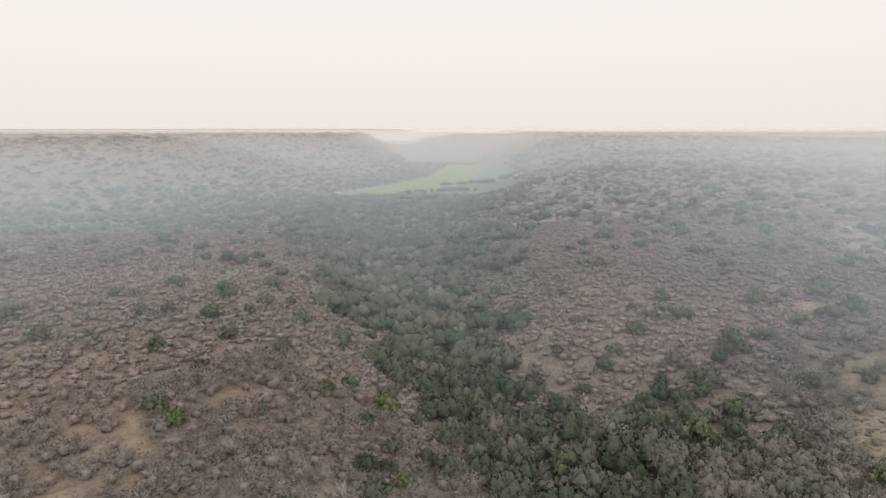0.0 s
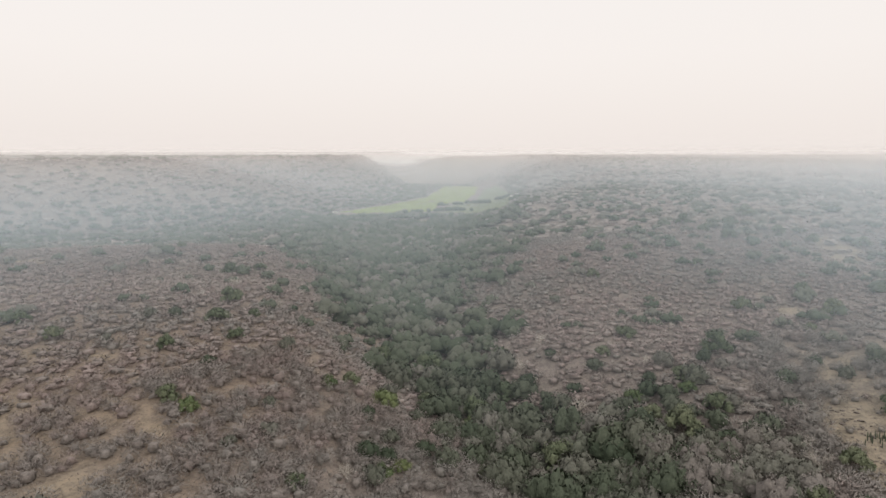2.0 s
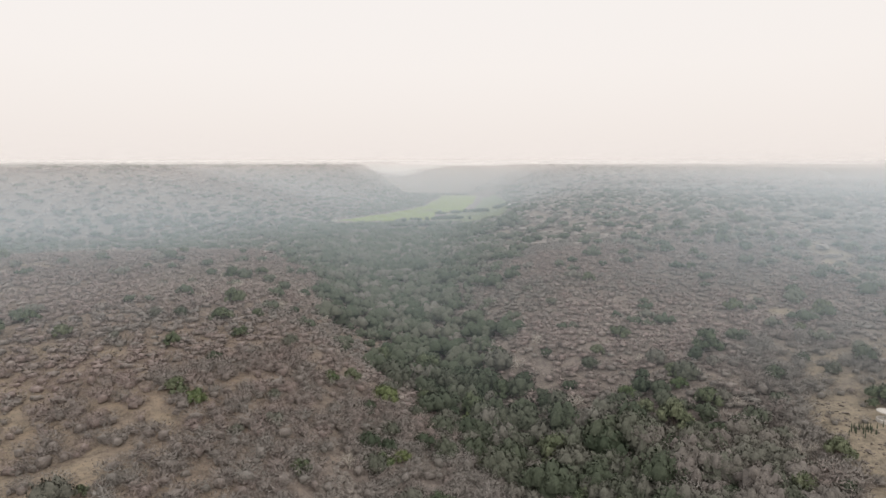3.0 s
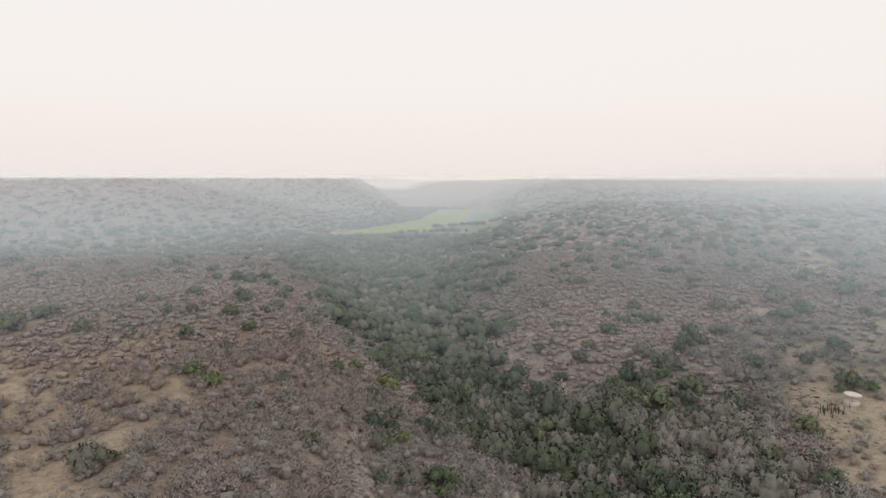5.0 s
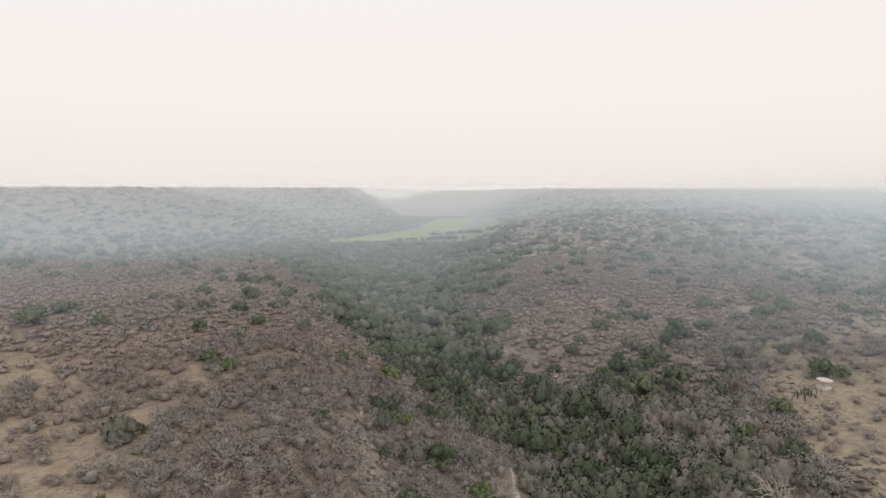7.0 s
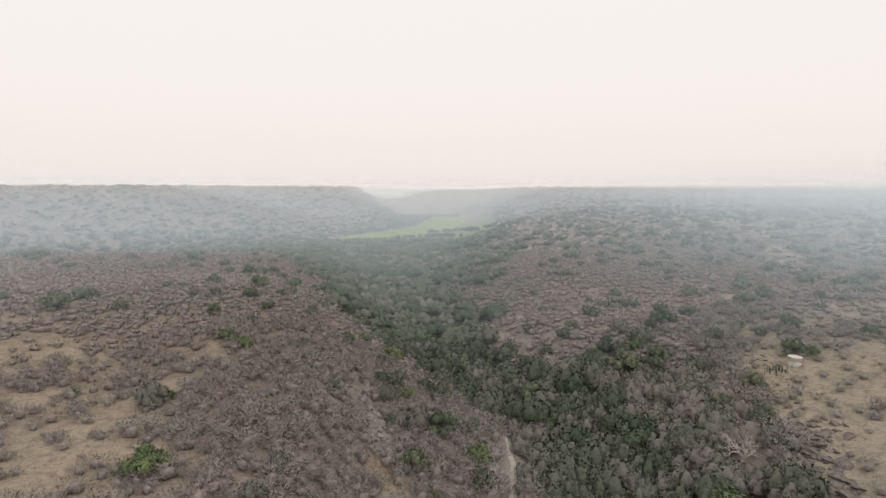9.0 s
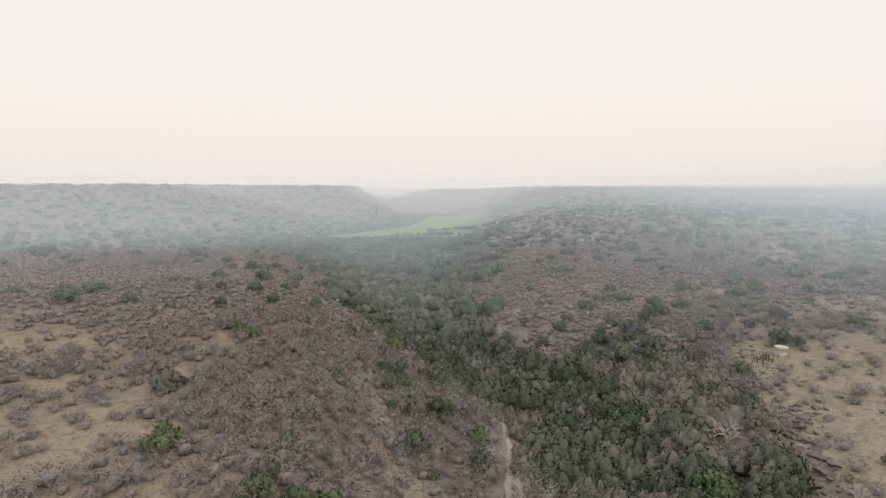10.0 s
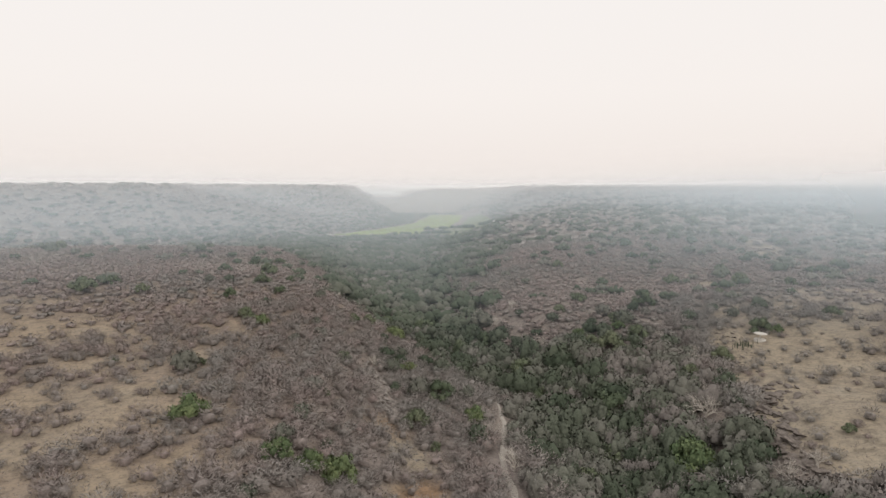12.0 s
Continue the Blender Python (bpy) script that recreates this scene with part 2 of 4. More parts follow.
BRIGHT_TREES = [(62, 74, 13.5), (-65, 56, 9), (-75, 142, 5.5), (-30, 186, 9), (-47, 180, 6), (-24, 143, 6), (5, 107, 7.5), (-1, 205, 5.5), (55, 200, 6.5), (132, 172, 4.5), (25, 112, 8), (30, 100, 4.5), (73, 199, 6), (-112, 106, 2.6), (-150, 197, 5.5), (-20, 151, 5), (-40, 41, 7), (-34, 44, 6.5), (-28, 48, 8.5)]
# pale leafless trees: x, y, size
BARE_TREES = [(28, 254, 1.0), (14.5, 71, 1.15), (9.5, 96, 0.9), (75, 99, 1.5), (81, 116, 0.8), (33, 199, 1.1), (23, 150, 1.0), (-32, 134, 0.75), (87, 60, 0.85), (79, 57, 0.95), (95, 163, 0.95), (-120, 291, 0.9), (-123, 258, 0.8), (-89, 262, 1.0), (-77, 296, 0.8), (19, 241, 1.0), (37, 203, 1.3), (64, 222, 0.8), (93, 152, 1.1), (86, 182, 0.7), (-53, 216, 0.7)]


STONE_SPILL = [(-33, 130), (-28, 119), (-26, 107), (-21, 102)]
LEDGE = [(100, 112), (93, 98), (87, 85), (85, 70), (84, 54)]


def crowded(x, y):
    """True where a single tree or bare tree already stands, or stones lie bare."""
    taken = np.zeros(len(x), dtype=bool)
    for line, room in ((STONE_SPILL, 4.8), (LEDGE, 4.2)):
        for (ax, ay), (bx, by) in zip(line[:-1], line[1:]):
            u = np.clip(((x - ax) * (bx - ax) + (y - ay) * (by - ay)) / ((bx - ax) ** 2 + (by - ay) ** 2), 0, 1)
            taken |= np.hypot(x - ax - u * (bx - ax), y - ay - u * (by - ay)) < room
    for tx, ty, w in SLOPE_TREES + RAVINE_TREES + RIGHT_TREES + BRIGHT_TREES:
        taken |= np.hypot(x - tx, y - ty) < 0.33 * w
    for tx, ty, s in BARE_TREES:
        taken |= np.hypot(x - tx, (y - ty + 2.0) * 0.8) < 3.4 * s
    return taken


def path_x(y):
    return np.interp(y, [20, 60, 69, 80, 92, 105, 121, 149, 175, 202], [15.5, 13.3, 12.2, 11.8, 13.2, 14.2, 14.0, 13.4, 12, 9])


def wetness(x, y):
    """1 along the bed of the ravine and the foot of the mountain, where the trees keep their leaves."""
    half = np.interp(y, BED_Y, BED_W)
    d = np.abs(x - np.interp(y, BED_Y, BED_X))
    reach = np.interp(y, [0, 120, 250, 420, 700, 900], [34, 34, 32, 60, 100, 55])
    reach = reach * np.where(x < np.interp(y, BED_Y, BED_X), 1 - 0.5 * (1 - smooth(190, 300, y)), 1)
    bed = 1 - smooth(0.25, 1.25, np.clip(d - half, 0, None) / reach + 0.8 * (lattice(x, y, 24, 3) - 0.5) + 0.55 * (lattice(x, y, 9, 4) - 0.5))
    foot = smooth(0, 60, y - 520) * (1 - smooth(0, 42, np.abs(land(x, y) + 44)))
    return np.maximum(bed, 0.55 * foot)


def spaced(lo, hi, near_lo, near_hi, step, grow):
    """Grid lines: even steps in the near stretch, wider and wider outside it."""
    mid = list(np.arange(near_lo, near_hi + step, step))
    out, s = [], step
    while mid[-1] < hi:
        s *= grow
        mid.append(min(mid[-1] + s, hi))
    s = step
    while (out[-1] if out else near_lo) > lo:
        s *= grow
        out.append(max((out[-1] if out else near_lo) - s, lo))
    return np.array(out[::-1] + mid)


def mesh_object(name, verts, faces, mat, flat=False, parent=None, normals=None, **values):
    """Links a mesh made from arrays; normals: soft shading for foliage; values: numbers kept for every vertex."""
    me = bpy.data.meshes.new(name)
    faces = np.asarray(faces, dtype=np.int32)
    k = faces.shape[1]
    me.vertices.add(len(verts))
    me.vertices.foreach_set("co", np.asarray(verts, dtype=np.float32).ravel())
    me.loops.add(faces.size)
    me.loops.foreach_set("vertex_index", faces.ravel())
    me.polygons.add(len(faces))
    me.polygons.foreach_set("loop_start", np.arange(len(faces), dtype=np.int32) * k)
    me.polygons.foreach_set("loop_total", np.full(len(faces), k, dtype=np.int32))
    me.polygons.foreach_set("use_smooth", np.full(len(faces), not flat))
    for key, v in values.items():
        a = me.attributes.new(key, "FLOAT", "POINT")
        a.data.foreach_set("value", np.asarray(v, dtype=np.float32))
    if normals is not None:
        a = me.attributes.new("custom_normal", "FLOAT_VECTOR", "POINT")
        a.data.foreach_set("vector", np.asarray(normals, dtype=np.float32).ravel())
    me.materials.append(mat)
    me.update(calc_edges=True)
    me.validate()
    ob = new(name, me)
    if parent is not None:
        ob.parent = parent
    return ob


def grid_faces(nx, ny):
    i = np.arange(nx - 1)[None, :] + np.arange(ny - 1)[:, None] * nx
    i = i.ravel()
    return np.stack([i, i + 1, i + nx + 1, i + nx], -1)


gx = spaced(-4900, 4900, -240, 320, 3.0, 1.10)
gy = spaced(-2500, 4950, -30, 520, 3.0, 1.06)
X, Y = np.meshgrid(gx, gy)
X, Y = X.ravel(), Y.ravel()
litter = np.clip(np.maximum(smooth(450, 650, np.hypot(X, Y)), 1 - 1.25 * openness(X, Y)), 0, 1) * (0.72 + 0.28 * lattice(X, Y, 14, 9))
# bare orange earth on the bank above the footpath
red = np.maximum(1 - smooth(0.3, 1.2, np.hypot(X + 9, (Y - 57) * 0.8) / 9), 0.6 * (1 - smooth(0.3, 1.2, np.hypot(X + 21, Y - 92) / 8)))
red = np.maximum(red, 0.28 * smooth(-20, -60, X) * (1 - smooth(250, 400, Y)) * (0.4 + 0.6 * lattice(X, Y, 18, 15)))
ground = mesh_object("ground", np.stack([X, Y, ground_z(X, Y)], -1), grid_faces(len(gx), len(gy)), EARTH, litter=litter * (1 - red), red=red)
tagged(ground, "dry ochre hill country with a wooded ravine and tablelands", "ground", kind="structure")


# ---- plants ----
def dome(rng, rings, segs, lump, low):
    """A lumpy crown, about 1 wide and 1 high in half, open below."""
    v, t = [], []
    ph = rng.uniform(0, 6.28, 6)
    for r in range(rings):
        lat = math.pi / 2 * (r + 0.35) / (rings - 0.3) + (0.35 if r == rings - 1 else 0)
        for s in range(segs):
            a = 6.2832 * (s + 0.5 * (r % 2)) / segs
            k = 1 + lump * (math.sin(2 * a + ph[0]) + math.sin(3 * a + ph[1] + 3 * lat) + 0.8 * math.sin(5 * a + ph[2] - 2 * lat)) / 2 + rng.uniform(-lump, lump) * 0.6
            v.append((math.sin(lat) * math.cos(a) * k, math.sin(lat) * math.sin(a) * k, low + (1 - low) * math.cos(lat) * (1 + rng.uniform(-lump, lump) * 0.5)))
    v.append((0, 0, 1.0))
    top = len(v) - 1
    for s in range(segs):
        t.append((top, s, (s + 1) % segs))
    for r in range(rings - 1):
        for s in range(segs):
            a, b = r * segs + s, r * segs + (s + 1) % segs
            c, d = a + segs, b + segs
            if r % 2 == 0:
                t += [(a, c, b), (b, c, d)]
            else:
                t += [(a, c, d), (a, d, b)]
    return np.array(v), np.array(t)


def puff(rng, rings, segs, lump, under=2.0):
    """A lumpy crown that narrows again towards the ground; half-width 1, height 1."""
    ph = rng.uniform(0, 6.28, 6)
    v, t = [(0, 0, 1.0)], []
    for r in range(rings):
        lat = under * (r + 0.8) / (rings - 0.2)
        for s in range(segs):
            a = 6.2832 * (s + 0.5 * (r % 2)) / segs
            k = 1 + lump * (0.7 * math.sin(2 * a + ph[0]) + 0.7 * math.sin(3 * a + ph[1] + 3 * lat) + 0.6 * math.sin(5 * a + ph[2] - 2 * lat)) + rng.uniform(-lump, lump) * 0.5
            v.append((math.sin(lat) * math.cos(a) * k, math.sin(lat) * math.sin(a) * k, max(0.44 + 0.56 * math.cos(lat) * (0.75 + 0.25 * k) + rng.uniform(-1, 1) * 0.08 * (r < rings - 1), 0.0)))
    for s in range(segs):
        t.append((0, 1 + s, 1 + (s + 1) % segs))
    for r in range(rings - 1):
        for s in range(segs):
            a, b = 1 + r * segs + s, 1 + r * segs + (s + 1) % segs
            c, d = a + segs, b + segs
            t += [(a, c, b), (b, c, d)] if r % 2 else [(a, c, d), (a, d, b)]
    return np.array(v), np.array(t), ph


def unit(v):
    return v / (np.linalg.norm(v, axis=-1, keepdims=True) + 1e-9)


def facing(v, t, n):
    """Turns every triangle so that it faces the way its foliage does."""
    g = np.cross(v[t[:, 1]] - v[t[:, 0]], v[t[:, 2]] - v[t[:, 0]])
    back = np.einsum("ij,ij->i", g, n[t].mean(1)) < 0
    t = t.copy()
    t[back] = t[back][:, ::-1]
    return v, t, n


def brush(rng, crown, count, length, width, lump, core=0.5, rise=0.35, deep=0.25, heart=0.6):
    """A leafless bush: a loose heart in a cloud of fine twigs that fan out and up, thinner towards the outline."""
    v, t, ph = crown
    v = np.concatenate([v[:, :2] * core, v[:, 2:] * heart], 1)
    n0 = unit(unit(v - np.array([0, 0, 0.3])) + np.array([0, 0, 0.12]))
    a = rng.uniform(0, 6.2832, count)
    lat = np.arccos(rng.uniform(-0.35, 1.0, count))
    k = 1 + lump * (0.7 * np.sin(2 * a + ph[0]) + 0.7 * np.sin(3 * a + ph[1] + 3 * lat) + 0.6 * np.sin(5 * a + ph[2] - 2 * lat))
    out = np.stack([np.sin(lat) * np.cos(a), np.sin(lat) * np.sin(a), np.cos(lat)], -1)
    base = out * (k * (deep + (0.88 - deep) * rng.uniform(0, 1, count) ** 0.7))[:, None]
    base[:, 2] = 0.40 + 0.52 * base[:, 2]
    way = unit(out * 0.6 + rng.normal(0, 0.45, (count, 3)) + np.array([0, 0, rise]))
    side = unit(np.cross(way, out + np.array([0, 0, 0.5]) + rng.normal(0, 0.35, (count, 3))))
    w = width * rng.uniform(0.6, 1.4, count)[:, None]
    reach_out = length * rng.uniform(0.5, 1.35, count) * (1.15 - 0.55 * np.linalg.norm(base * np.array([1, 1, 0]), axis=1))
    tip = base + way * reach_out[:, None] * np.array([1, 1, 0.62])
    f = np.stack([base - side * w, base + side * w, tip], 1).reshape(-1, 3)
    n1 = np.repeat(unit(out + np.array([0, 0, 0.2]) + rng.normal(0, 0.1, (count, 3))), 3, 0)
    return facing(np.concatenate([v, f]), np.concatenate([t, np.arange(3 * count).reshape(-1, 3) + len(v)]), np.concatenate([n0, n1]))


def billow(rng, lobes, rings, segs, leaves, leaf, lump=0.2, body=0.78):
    """A rounded tree crown of several swelling lobes, each set with leaf sprays; half-width 1, height 1."""
    vs, ts, ns, m = [], [], [], 0
    for k in range(lobes):
        a, r = 2.4 * k + rng.uniform(-0.35, 0.35), 0.70 * math.sqrt((k + 0.15) / lobes)
        s = rng.uniform(0.30, 0.46) * (1.12 - 0.3 * r)
        c = np.array([r * math.cos(a), r * math.sin(a), 0.72 - 0.42 * r * r - rng.uniform(0, 0.16)])
        v, t = dome(rng, rings, segs, lump, -0.55)
        v = v * s * np.array([1, 1, 0.74])
        o = unit(v)
        vs.append(v * body + c)
        ts.append(t + m)
        ns.append(unit(o + np.array([0, 0, 0.35])))
        m += len(v)
        q = leaves // lobes
        o = rng.normal(0, 1, (q, 3))
        o[:, 2] = np.abs(o[:, 2]) - 0.35
        o = unit(o)
        b = c + o * s * rng.uniform(body - 0.05, 1.15, q)[:, None] * np.array([1, 1, 0.78])
        u = unit(np.cross(o + rng.normal(0, 0.45, (q, 3)), rng.normal(0, 1, (q, 3))))
        w = unit(np.cross(u, o + rng.normal(0, 0.4, (q, 3))))
        g = leaf * rng.uniform(0.55, 1.4, q)[:, None]
        vs.append(np.stack([b - u * g, b + u * g * 0.8 + w * g * 0.3, b + w * g * 1.3], 1).reshape(-1, 3))
        ts.append(np.arange(3 * q).reshape(-1, 3) + m)
        ns.append(np.repeat(unit(o + np.array([0, 0, 0.35]) + rng.normal(0, 0.24, (q, 3))), 3, 0))
        m += 3 * q
    # a skirt of lower foliage down to the ground
    v, t, _ = puff(rng, 2, segs, lump)
    v = v * np.array([0.66, 0.66, 0.72])
    vs.append(v)
    ts.append(t + m)
    ns.append(unit(v - np.array([0, 0, 0.2])))
    return facing(np.concatenate(vs), np.concatenate(ts), np.concatenate(ns))


def knob(rng, rings, segs, lump):
    """A plain small crown for the distance."""
    v, t, _ = puff(rng, rings, segs, lump)
    return facing(v, t, unit(unit(v - np.array([0, 0, 0.25])) + np.array([0, 0, 0.3])))


def joined(*pieces):
    v, t, n = [], [], 0
    for a, b in pieces:
        v.append(a)
        t.append(b + n)
        n += len(a)
    return np.concatenate(v), np.concatenate(t)


def strewn(name, kinds, px, py, wide, tall, tint, mat, seed, sink=0.15):
    """One mesh of many plants, each turned and stretched in its own way."""
    rng = np.random.default_rng(seed)
    pick = rng.integers(0, len(kinds), len(px))
    turn = rng.uniform(0, 6.2832, len(px))
    pz = ground_z(px, py) - sink
    vs, ts, ns, qs, m = [], [], [], [], 0
    for k, (v, t, nv) in enumerate(kinds):
        w = np.where(pick == k)[0]
        if not len(w):
            continue
        c, s = np.cos(turn[w])[:, None], np.sin(turn[w])[:, None]
        sq = rng.uniform(0.85, 1.18, len(w))[:, None]
        x, y, z = v[None, :, 0] * wide[w][:, None] / 2 * sq, v[None, :, 1] * wide[w][:, None] / 2 / sq, v[None, :, 2] * tall[w][:, None]
        p = np.stack([x * c - y * s + px[w][:, None], x * s + y * c + py[w][:, None], z + pz[w][:, None]], -1)
        vs.append(p.reshape(-1, 3))
        ns.append(np.stack([nv[None, :, 0] * c - nv[None, :, 1] * s, nv[None, :, 0] * s + nv[None, :, 1] * c, np.broadcast_to(nv[None, :, 2], x.shape)], -1).reshape(-1, 3))
        ts.append((t[None] + (np.arange(len(w)) * len(v))[:, None, None]).reshape(-1, 3) + m)
        qs.append(np.repeat(tint[w], len(v)))
        m += len(w) * len(v)
    return mesh_object(name, np.concatenate(vs), np.concatenate(ts), mat, normals=np.concatenate(ns), tint=np.concatenate(qs))


def jittered(x0, x1, y0, y1, step, seed):
    rng = np.random.default_rng(seed)
    xs, ys = np.meshgrid(np.arange(x0, x1, step), np.arange(y0, y1, step))
    x = xs.ravel() + rng.uniform(-0.85, 0.85, xs.size) * step
    y = ys.ravel() + rng.uniform(-0.85, 0.85, xs.size) * step
    return x, y, rng


def sector(x, y, spare):
    """The wedge of country that the camera's view takes in, with some room to the sides."""
    return (x > -60 - spare - 0.86 * (y + 95)) & (x < 50 + spare + 0.76 * (y + 95))


def reach(x, y):
    return np.hypot(x, y + 50)


def in_fields(x, y):
    crops = (y > 1048) & (y < 1890) & (x > field_left(y)) & (x < field_right(y))
    return crops | ((y > 985) & (y < 1060) & (x > -262) & (x < -150)) | ((y > 905) & (y < 972) & (np.abs(x + 104) < 34))


def field_left(y):
    return np.interp(y, [1040, 1062, 1074, 1135, 1252, 1444, 1877], [-170, -215, -252, -222, -176, -122, -104])


def field_right(y):
    return np.interp(y, [860, 890, 1050, 1104, 1328, 1564, 1812], [-60, -40, 10, 60, 78, 70, 52])


rng = np.random.default_rng(4)
NEAR_BUSH = [brush(rng, puff(rng, 2, 6, 0.28), 400, 0.23, 0.0188, 0.28, 0.38, 0.18, 0.32, 0.44) for _ in range(14)]
MID_BUSH = [brush(rng, puff(rng, 2, 5, 0.28), 60, 0.27, 0.061, 0.28, 0.47, 0.2, 0.36, 0.48) for _ in range(10)]
BACK_BUSH = [brush(rng, puff(rng, 2, 5, 0.28), 46, 0.30, 0.060, 0.28, 0.40, 0.2, 0.30, 0.42) for _ in range(8)]
FAR_BUSH = [knob(rng, 2, 5, 0.24) for _ in range(8)]
NEAR_CROWN = [billow(rng, 7 + k % 4, 2, 6, 540, 0.066) for k in range(12)]
GREY_CROWN = [billow(rng, 4 + k % 3, 2, 6, 430, 0.047, body=0.68) for k in range(8)]
MID_CROWN = [billow(rng, 5, 2, 5, 44, 0.080, body=0.90) for _ in range(10)]
FAR_CROWN = [knob(rng, 2, 6, 0.2) for _ in range(6)]


def bush_tint(x, y, rng):
    red = smooth(0.25, 0.75, lattice(x, y, 70, 21))
    slope = smooth(30, 60, x) * (1 - smooth(120, 170, x)) * smooth(200, 250, y) * (1 - smooth(360, 460, y))
    crest = smooth(-60, -120, x) * smooth(210, 280, y)
    # crest redder; crest and right side also paler, in place of haze
    red = np.clip(red + 0.3 * slope + 0.9 * crest - 0.5 * smooth(-40, -80, x) * (1 - smooth(120, 190, y)), 0, 1.5)
    return np.clip(0.12 + 0.5 * red - 0.4 * smooth(15, 60, x) * (1 - smooth(190, 260, y) * (1 - smooth(120, 180, x))) + 0.55 * smooth(105, 190, x) + rng.normal(0, 0.17, len(x)), 0, 1)


# near scrub
x, y, rng = jittered(-340, 330, -40, 300, 3.85, 31)
keep = sector(x, y, 25) & (reach(x, y) < 205 + 60 * lattice(x, y, 8, 90) + 75 * smooth(85, 115, x)) & ((np.abs(x - path_x(y)) > 3.4) | (y > 135))
grove = smooth(20, 45, x) * (1 - smooth(76, 98, x)) * (1 - smooth(180, 240, y))
thin = np.maximum(openness(x, y) * 0.93, np.maximum(wetness(x, y) * 0.4, 0.42 * grove)) + 0.05 * lattice(x, y, 9, 77)
keep &= ~crowded(x, y)
keep &= rng.uniform(0, 1, len(x)) > thin
x, y = x[keep], y[keep]
size = (5.4 + 6.8 * rng.beta(1.6, 2.4, len(x))) * (1 - 0.3 * openness(x, y)) * (1 + 0.3 * smooth(5, 40, x) * (1 - smooth(85, 120, x)))
tall = (0.8 + 0.39 * size) * rng.uniform(0.75, 1.35, len(x)) * (1 + 0.12 * smooth(0, 25, x) * (1 - smooth(90, 115, x)))
tint = bush_tint(x, y, rng)
shady = rng.uniform(0, 1, len(x)) < np.maximum(0.75 * (smooth(14, 34, x) * (1 - smooth(74, 96, x)) * (1 - smooth(180, 240, y))), 0.8 * wetness(x, y))
tagged(strewn("scrub", NEAR_BUSH, x[~shady], y[~shady], size[~shady], tall[~shady], tint[~shady], TWIG, 41), "dense leafless grey-brown thorn scrub on the slopes", "scrub", kind="stuff")
tagged(strewn("grove", GREY_CROWN, x[shady], y[shady], size[shady] * 1.08, tall[shady] * 1.25, np.clip(rng.normal(0.45, 0.28, shady.sum()), 0, 1), GROVE, 40), "rounded grey half-bare trees crowding the ravine", "grove", kind="stuff")

# scrub further off
x, y, rng = jittered(-780, 740, 100, 760, 4.25, 32)
keep = sector(x, y, 30) & (reach(x, y) >= 205 + 60 * lattice(x, y, 8, 90) + 75 * smooth(85, 115, x)) & (reach(x, y) < 500 + 120 * lattice(x, y, 20, 91))
keep &= rng.uniform(0, 1, len(x)) > np.maximum(openness(x, y) * 0.9, wetness(x, y) * 0.3) + 0.03
x, y = x[keep], y[keep]
size = 5.6 + 6.0 * rng.beta(1.6, 2.2, len(x))
tagged(strewn("scrub", MID_BUSH, x, y, size, (0.6 + 0.26 * size) * rng.uniform(0.75, 1.3, len(x)), bush_tint(x, y, rng), TWIG, 42), "leafless brown thorn scrub further up the hills", "scrub", kind="stuff")

# scrub on the near ground behind the ravine's head
x, y, rng = jittered(-150, 150, -150, -38, 4.6, 38)
keep = rng.uniform(0, 1, len(x)) > 0.12 + 0.3 * lattice(x, y, 30, 8)
x, y = x[keep], y[keep]
size = 4.0 + 4.6 * rng.beta(1.5, 2.4, len(x))
tagged(strewn("scrub", BACK_BUSH, x, y, size, 0.7 + 0.34 * size, bush_tint(x, y, rng), TWIG, 49), "leafless grey scrub round the head of the ravine", "scrub", kind="stuff")
x, y, rng = jittered(-330, 330, -300, -38, 6.5, 36)
keep = (rng.uniform(0, 1, len(x)) > 0.1 + 0.3 * lattice(x, y, 30, 8)) & ((np.abs(x) > 150) | (y < -150))
x, y = x[keep], y[keep]
size = 3.4 + 4.0 * rng.beta(1.5, 2.4, len(x))
tagged(strewn("scrub", BACK_BUSH, x, y, size, 0.7 + 0.34 * size, bush_tint(x, y, rng), TWIG, 47), "leafless scrub on the ground before the ravine", "scrub", kind="stuff")

# woods on the mountain and the far plateau
x, y, rng = jittered(-1700, 1500, 350, 1950, 9.6, 33)
keep = sector(x, y, 60) & (reach(x, y) >= 500 + 120 * lattice(x, y, 20, 91)) & ~in_fields(x, y)
keep &= rng.uniform(0, 1, len(x)) > 0.05
x, y = x[keep], y[keep]
green = rng.uniform(0, 1, len(x)) < 0.14 + 0.5 * wetness(x, y)
size = (5.8 + 6.0 * rng.beta(1.6, 2.6, len(x))) * (1 + 0.5 * smooth(33, 39, land(x, y)) * rng.uniform(0, 1, len(x)))
for name, mask, kinds, mat, label in (("far_scrub", ~green, FAR_BUSH, TWIG, "bare scrub forest on the table mountain and plateau"), ("far_woods", green, FAR_CROWN, LEAF, "grey-green trees among the distant scrub")):
    tint = 0.15 + 0.4 * bush_tint(x[mask], y[mask], rng) if mat is TWIG else rng.uniform(0.4, 1.0, mask.sum())
    tagged(strewn(name, kinds, x[mask], y[mask], size[mask] * (1.0 if mat is TWIG else 1.3), size[mask] * (0.32 if mat is TWIG else 0.55), tint, mat, 43), label, "woods", kind="stuff")

